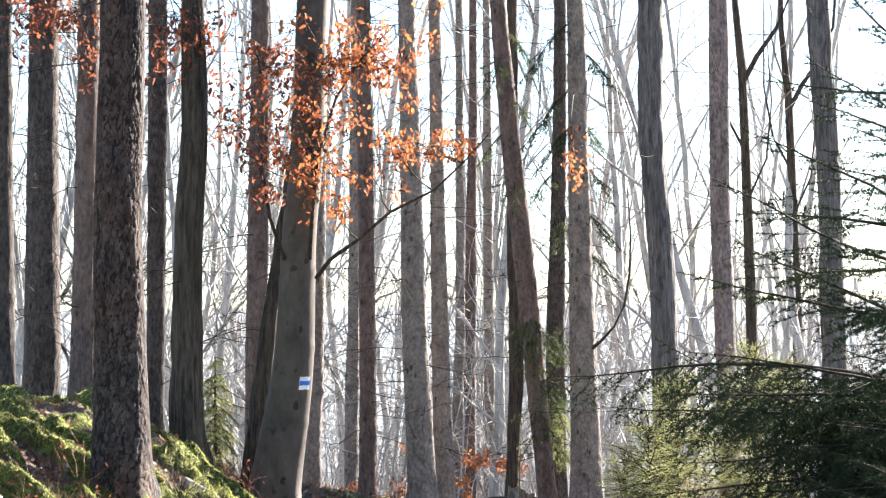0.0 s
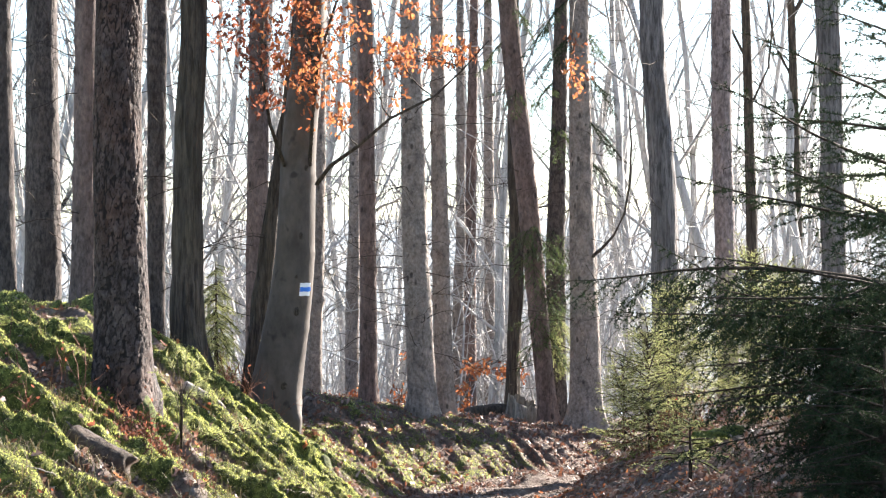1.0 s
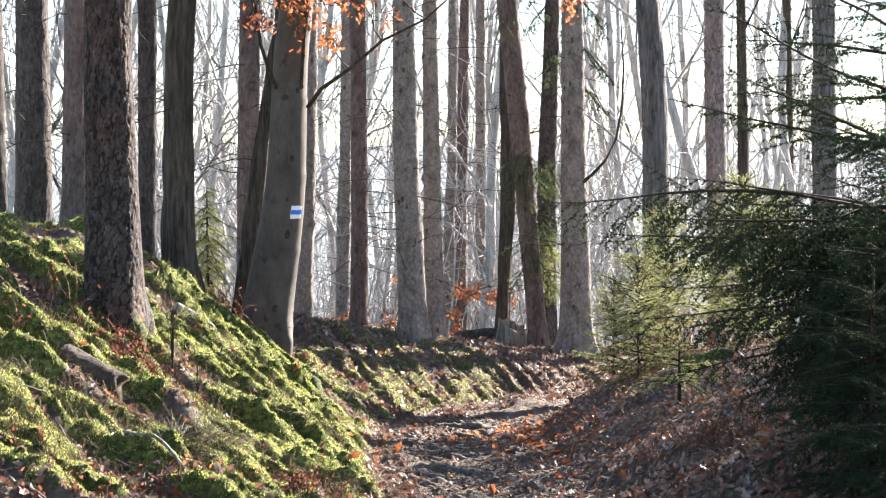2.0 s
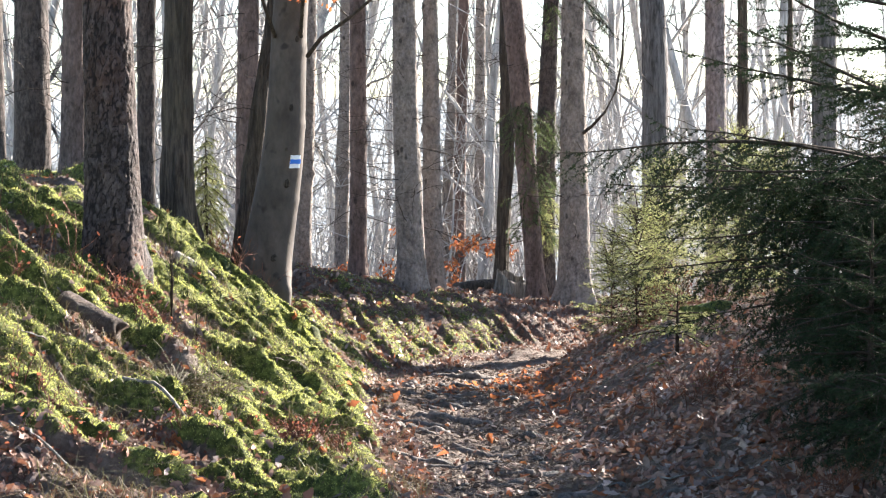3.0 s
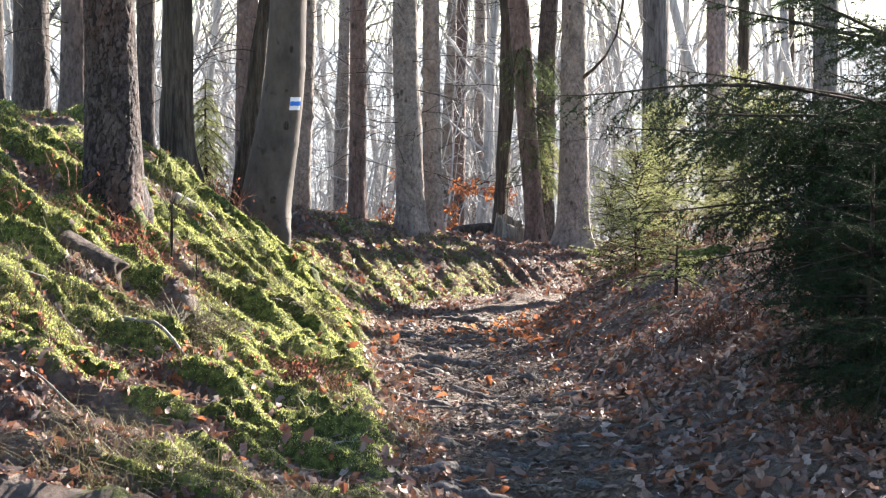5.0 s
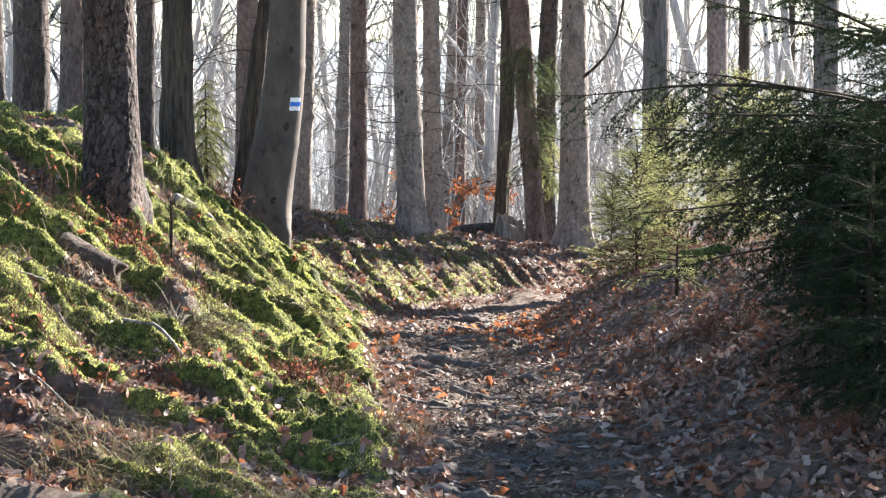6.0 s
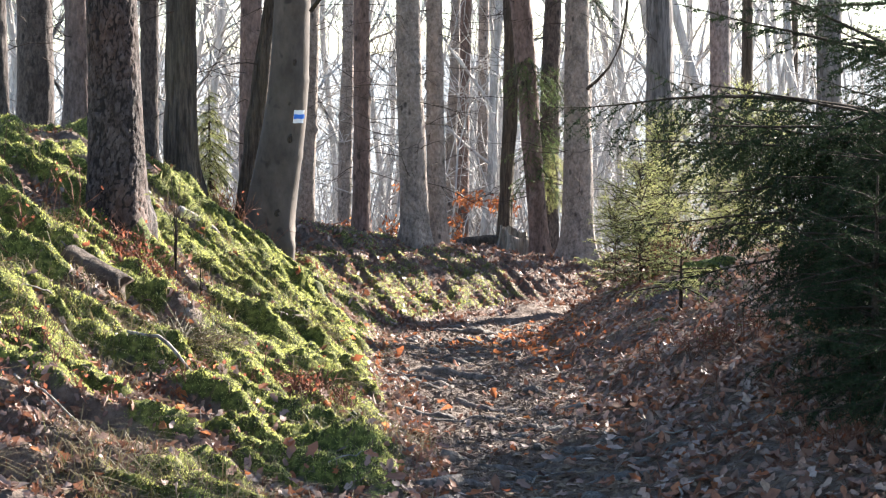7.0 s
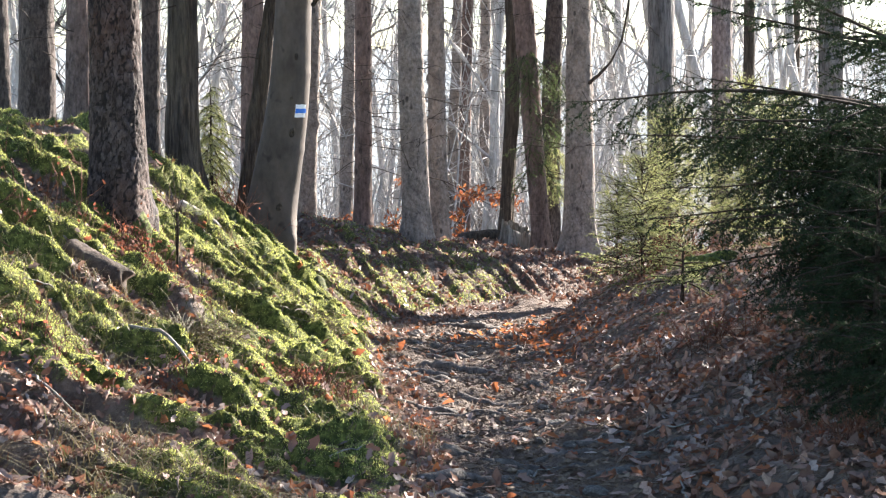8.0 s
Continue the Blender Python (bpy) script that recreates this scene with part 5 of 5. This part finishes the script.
def grass_tussock(x, y, radius, height, count, seed):
    g = np.random.default_rng(seed)
    z0 = float(lie(x, y))
    s = Soup()
    for _ in range(count):
        a, q = g.uniform(0, 2 * np.pi), radius * g.uniform(0, 1) ** 0.5
        px, py = q * math.cos(a), q * math.sin(a)
        L = height * g.uniform(0.5, 1.3)
        p = wander((px, py, float(lie(x + px, y + py)) - z0 - 0.01), (0.9 * math.cos(a) + g.normal(0, 0.4), 0.9 * math.sin(a) + g.normal(0, 0.4), 1.1), L, 4, 0.1, 0.28, g)
        s.tube(p, np.array([0.0018, 0.0017, 0.0014, 0.001, 0.0005]), 3)
    ob = part("grass_tussock", s.mesh("grass_tussock"), GRASS_DRY, None, "tussock of thin dry drooping grass on the bank", "stuff")
    ob["category"] = "grass"
    ob.location = (x, y, z0)


for k, (x, y, r, h, n) in enumerate([(-1.2, 8.0, 0.10, 0.22, 230), (-1.05, 8.1, 0.07, 0.16, 120), (-1.75, 6.5, 0.16, 0.14, 50), (-0.55, 8.4, 0.09, 0.15, 110), (-0.75, 9.6, 0.09, 0.15, 90), (-1.95, 7.4, 0.1, 0.16, 90), (-1.1, 6.3, 0.12, 0.11, 60)]):
    grass_tussock(x, y, r, h, n, 400 + k)


def scatter(n, x0, x1, y0, y1, power=1.0):
    y = y0 + (y1 - y0) * rng.uniform(0, 1, n) ** power
    return rng.uniform(x0, x1, n), y


# moss: short upright shoots over all cushions
mx, my = scatter(900000, -3.6, 0.6, 5.4, 17.5, 1.4)
mm = on_grid(MASK, mx, my)
keep = rng.uniform(0.25, 1.0, len(mx)) < mm
mx, my = mx[keep], my[keep]
mz = lie(mx, my)
mn = ground_normal(mx, my, 0.015)
base = np.stack([mx, my, mz - 0.003], -1)
d = unit(mn + rng.normal(0, 0.45, mn.shape) + np.array([0, 0, 0.3])) * (0.0105 * rng.uniform(0.4, 1.5, len(mx)) * (0.7 + 0.04 * my))[:, None]
s = Soup()
blades(s, base, d, 0.0051 * (0.6 + 0.055 * my))
moss = part("moss", s.mesh("moss", False), MOSS_BLADE, None, "bright green moss cushions covering the bank", "stuff")
moss["category"] = "moss"

# thin dry grass and needles between the moss cushions
gxx, gyy = scatter(26000, -2.8, 0.1, 5.5, 14.5, 1.7)
tuft = fbm(gxx * 2.6, gyy * 2.6, 44, 3)
keep = (tuft - 0.05 * np.clip(6.6 - gyy, 0, 1) > 0.57) & (gxx < path_x(gyy) - path_half(gyy) + 0.1)
gxx, gyy = gxx[keep], gyy[keep]
n = len(gxx)
root_p = np.stack([gxx, gyy, lie(gxx, gyy)], -1)
h0 = 0.06 * rng.uniform(0.3, 1.7, n)
lean_d = rng.normal(0, 1.3, (n, 3)) + np.array([0.3, -0.2, 0])
lean_d[:, 2] = 0
a1 = root_p + np.stack([lean_d[:, 0] * h0 * 0.4, lean_d[:, 1] * h0 * 0.4, h0 * 0.8], -1)
a2 = a1 + np.stack([lean_d[:, 0] * h0 * 0.8, lean_d[:, 1] * h0 * 0.8, h0 * rng.uniform(-0.5, 0.3, n)], -1)
sd = unit(np.cross(lean_d, np.array([0, 0, 1.0]))) * 0.0014
v = np.stack([root_p - sd, root_p + sd, a1 - sd, a1 + sd, a2], 1).reshape(-1, 3)
f = (np.arange(n)[:, None, None] * 5 + np.array([(0, 1, 3), (0, 3, 2), (2, 3, 4)])[None]).reshape(-1, 3)
grass = part("grass", mesh_np("grass", v, f, False), GRASS_DRY, None, "thin dry grass blades between the moss", "stuff")
grass["category"] = "grass"


# fallen needles and bits of twig all over the floor
bx, by = scatter(180000, -3.2, 3.0, 5.4, 20.0, 1.6)
ba2 = rng.uniform(0, 2 * np.pi, len(bx))
bn = ground_normal(bx, by)
bd = unit(np.cross(bn, np.stack([np.cos(ba2), np.sin(ba2), 0.25 * rng.normal(size=len(bx))], -1)) + 0.12 * rng.normal(size=bn.shape))
s = Soup()
blades(s, np.stack([bx, by, lie(bx, by) + 0.006], -1), bd * (0.035 * rng.uniform(0.4, 1.8, len(bx)))[:, None], 0.0028 * rng.uniform(0.5, 1.5, len(bx)))
debris = part("needle_litter", s.mesh("needle_litter", False), DEBRIS, None, "brown needles and bits of twig strewn over the floor", "stuff")
debris["category"] = "litter"


# clods and grit on the trodden path
def crumbs(n):
    cx, cy = scatter(n, -0.5, 1.6, 5.4, 15.0, 1.5)
    keep = np.abs(cx - path_x(cy)) < path_half(cy) * rng.uniform(0.5, 1.3, n)
    cx, cy = cx[keep], cy[keep]
    m = len(cx)
    size = 0.004 + 0.014 * rng.uniform(0, 1, m) ** 3
    octa = np.array([(1, 0, 0), (0, 1, 0), (-1, 0, 0), (0, -1, 0), (0, 0, 1), (0, 0, -1)], float)
    tri = np.array([(0, 1, 4), (1, 2, 4), (2, 3, 4), (3, 0, 4), (1, 0, 5), (2, 1, 5), (3, 2, 5), (0, 3, 5)])
    v = octa[None] * rng.uniform(0.5, 1.3, (m, 6, 1)) + rng.normal(0, 0.2, (m, 6, 3))
    v = v * size[:, None, None] * np.array([1.2, 1.0, 0.8]) + np.stack([cx, cy, lie(cx, cy) + size * 0.3], -1)[:, None]
    f = np.arange(m)[:, None, None] * 6 + tri[None]
    return mesh_np("grit", v.reshape(-1, 3), f.reshape(-1, 3), False)


grit = part("grit", crumbs(26000), DEBRIS, None, "brown clods of soil and grit on the path", "stuff")
grit["category"] = "soil"


# ---------------------------------------------------------------- fallen leaves
def litter(name, n, x0, x1, y0, y1, power, weight, mat, size, label, lift=0.004, tilt=0.34, rows=0):
    lx, ly = scatter(n, x0, x1, y0, y1, power)
    keep = rng.uniform(0, 1, n) < weight(lx, ly)
    lx, ly = lx[keep], ly[keep]
    m = len(lx)
    nn = unit(ground_normal(lx, ly) + rng.normal(0, tilt, (m, 3)) * np.array([1, 1, 0.3]))
    along = np.cross(nn, unit(rng.normal(size=(m, 3))))
    sz = size * rng.uniform(0.55, 1.3, m)
    b = np.stack([lx, ly, lie(lx, ly) + lift + 0.012 * rng.uniform(0, 1, m)], -1) - unit(along) * (sz * 0.5)[:, None]
    s = Soup()
    leaves(s, b, along, nn, sz, rows=rows or (4 if size < 0.06 else 6), crumple=2.6)
    ob = part(name, s.mesh(name), mat, None, label, "stuff")
    ob["category"] = "leaves"


def on_right(x, y):
    r = (x - path_x(y)) / path_half(y)
    return np.clip(0.16 + 0.9 * (r - 0.45), 0.06, 1.0) * (r > -1.25)


def on_right_near(x, y):
    r = (x - path_x(y)) / path_half(y)
    return np.clip(0.08 + 0.6 * (r - 0.55), 0.03, 0.62) * (r > -1.25) * (0.5 + fbm(x * 3, y * 3, 51, 2))


def on_left(x, y):
    return (x < path_x(y) - 0.7 * path_half(y)) * np.clip(1.0 - 1.25 * on_grid(MASK, x, y), 0.03, 1)


def patches(x, y):
    near = np.exp(-((x - 0.66) ** 2 / 0.05 + (y - 13.6) ** 2 / 0.5)) + np.exp(-((x - 0.75) ** 2 / 0.06 + (y - 11.8) ** 2 / 0.6)) + 0.6 * np.exp(-((x - 0.1) ** 2 / 0.1 + (y - 13.0) ** 2 / 0.3))
    return np.clip(near + 0.012, 0, 1)


litter("fallen_leaves", 27000, -0.6, 3.3, 8.0, 18.5, 1.3, on_right, LEAF_BROWN, 0.042, "brown fallen oak and beech leaves on path and bank")
litter("fallen_leaves", 10000, -0.6, 2.3, 5.3, 9.0, 1.0, on_right_near, LEAF_BROWN, 0.058, "brown lobed oak leaves lying thick beside the path", tilt=0.75, rows=6)
litter("fallen_leaves", 29000, -3.2, 1.8, 5.3, 21.5, 1.05, on_left, LEAF_BROWN, 0.038, "brown fallen leaves between moss cushions", tilt=0.7)
litter("fallen_leaves", 12000, -2.4, 0.1, 5.3, 9.8, 1.0, on_left, LEAF_BROWN, 0.044, "brown crumpled leaves caught between moss cushions", tilt=0.8, rows=6)
litter("fallen_leaves", 9000, -1.6, 2.4, 12.6, 18.5, 1.0, on_left, LEAF_BROWN, 0.05, "pale brown fallen leaves over the far end of the bank", tilt=0.8)
litter("orange_leaves", 5000, -0.6, 1.7, 6.0, 16, 1.0, patches, LEAF_ORANGE, 0.062, "bright orange fallen leaves along the path")
litter("orange_leaves", 1300, -2.8, 0.4, 5.4, 15, 1.2, lambda x, y: 0.12 + 0.3 * on_left(x, y), LEAF_ORANGE, 0.062, "bright orange fallen leaves on the mossy bank")


def single_leaf(seed):
    s = Soup()
    leaves(s, np.array([[-0.5, 0, 0]]), np.array([[1.0, 0, 0]]), np.array([[0, 0, 1.0]]), np.array([1.0]))
    me = s.mesh("leaf", False)
    me.materials.append(LEAF_ORANGE if seed % 9 == 0 else LEAF_BROWN)
    return me


leaf_kinds = [single_leaf(k) for k in range(12)]
g = np.random.default_rng(94)
for k in range(290):
    y = 5.9 + 2.0 * g.uniform(0, 1) ** 1.2
    x = g.uniform(-1.5, 1.6)
    nrm = Vector(ground_normal(np.array([x]), np.array([y]))[0])
    q = nrm.to_track_quat("Z", "Y").to_matrix().to_4x4()
    s = g.uniform(0.045, 0.085)
    ob = part("leaf", leaf_kinds[k % 12], None, ground)
    ob.matrix_basis = Matrix.Translation((x, y, float(lie(x, y)) + 0.014)) @ q @ pose(0, 0, 0, g.normal(0, 14), g.normal(0, 14), g.uniform(0, 360)) @ Matrix.Diagonal((s, s, s, 1))
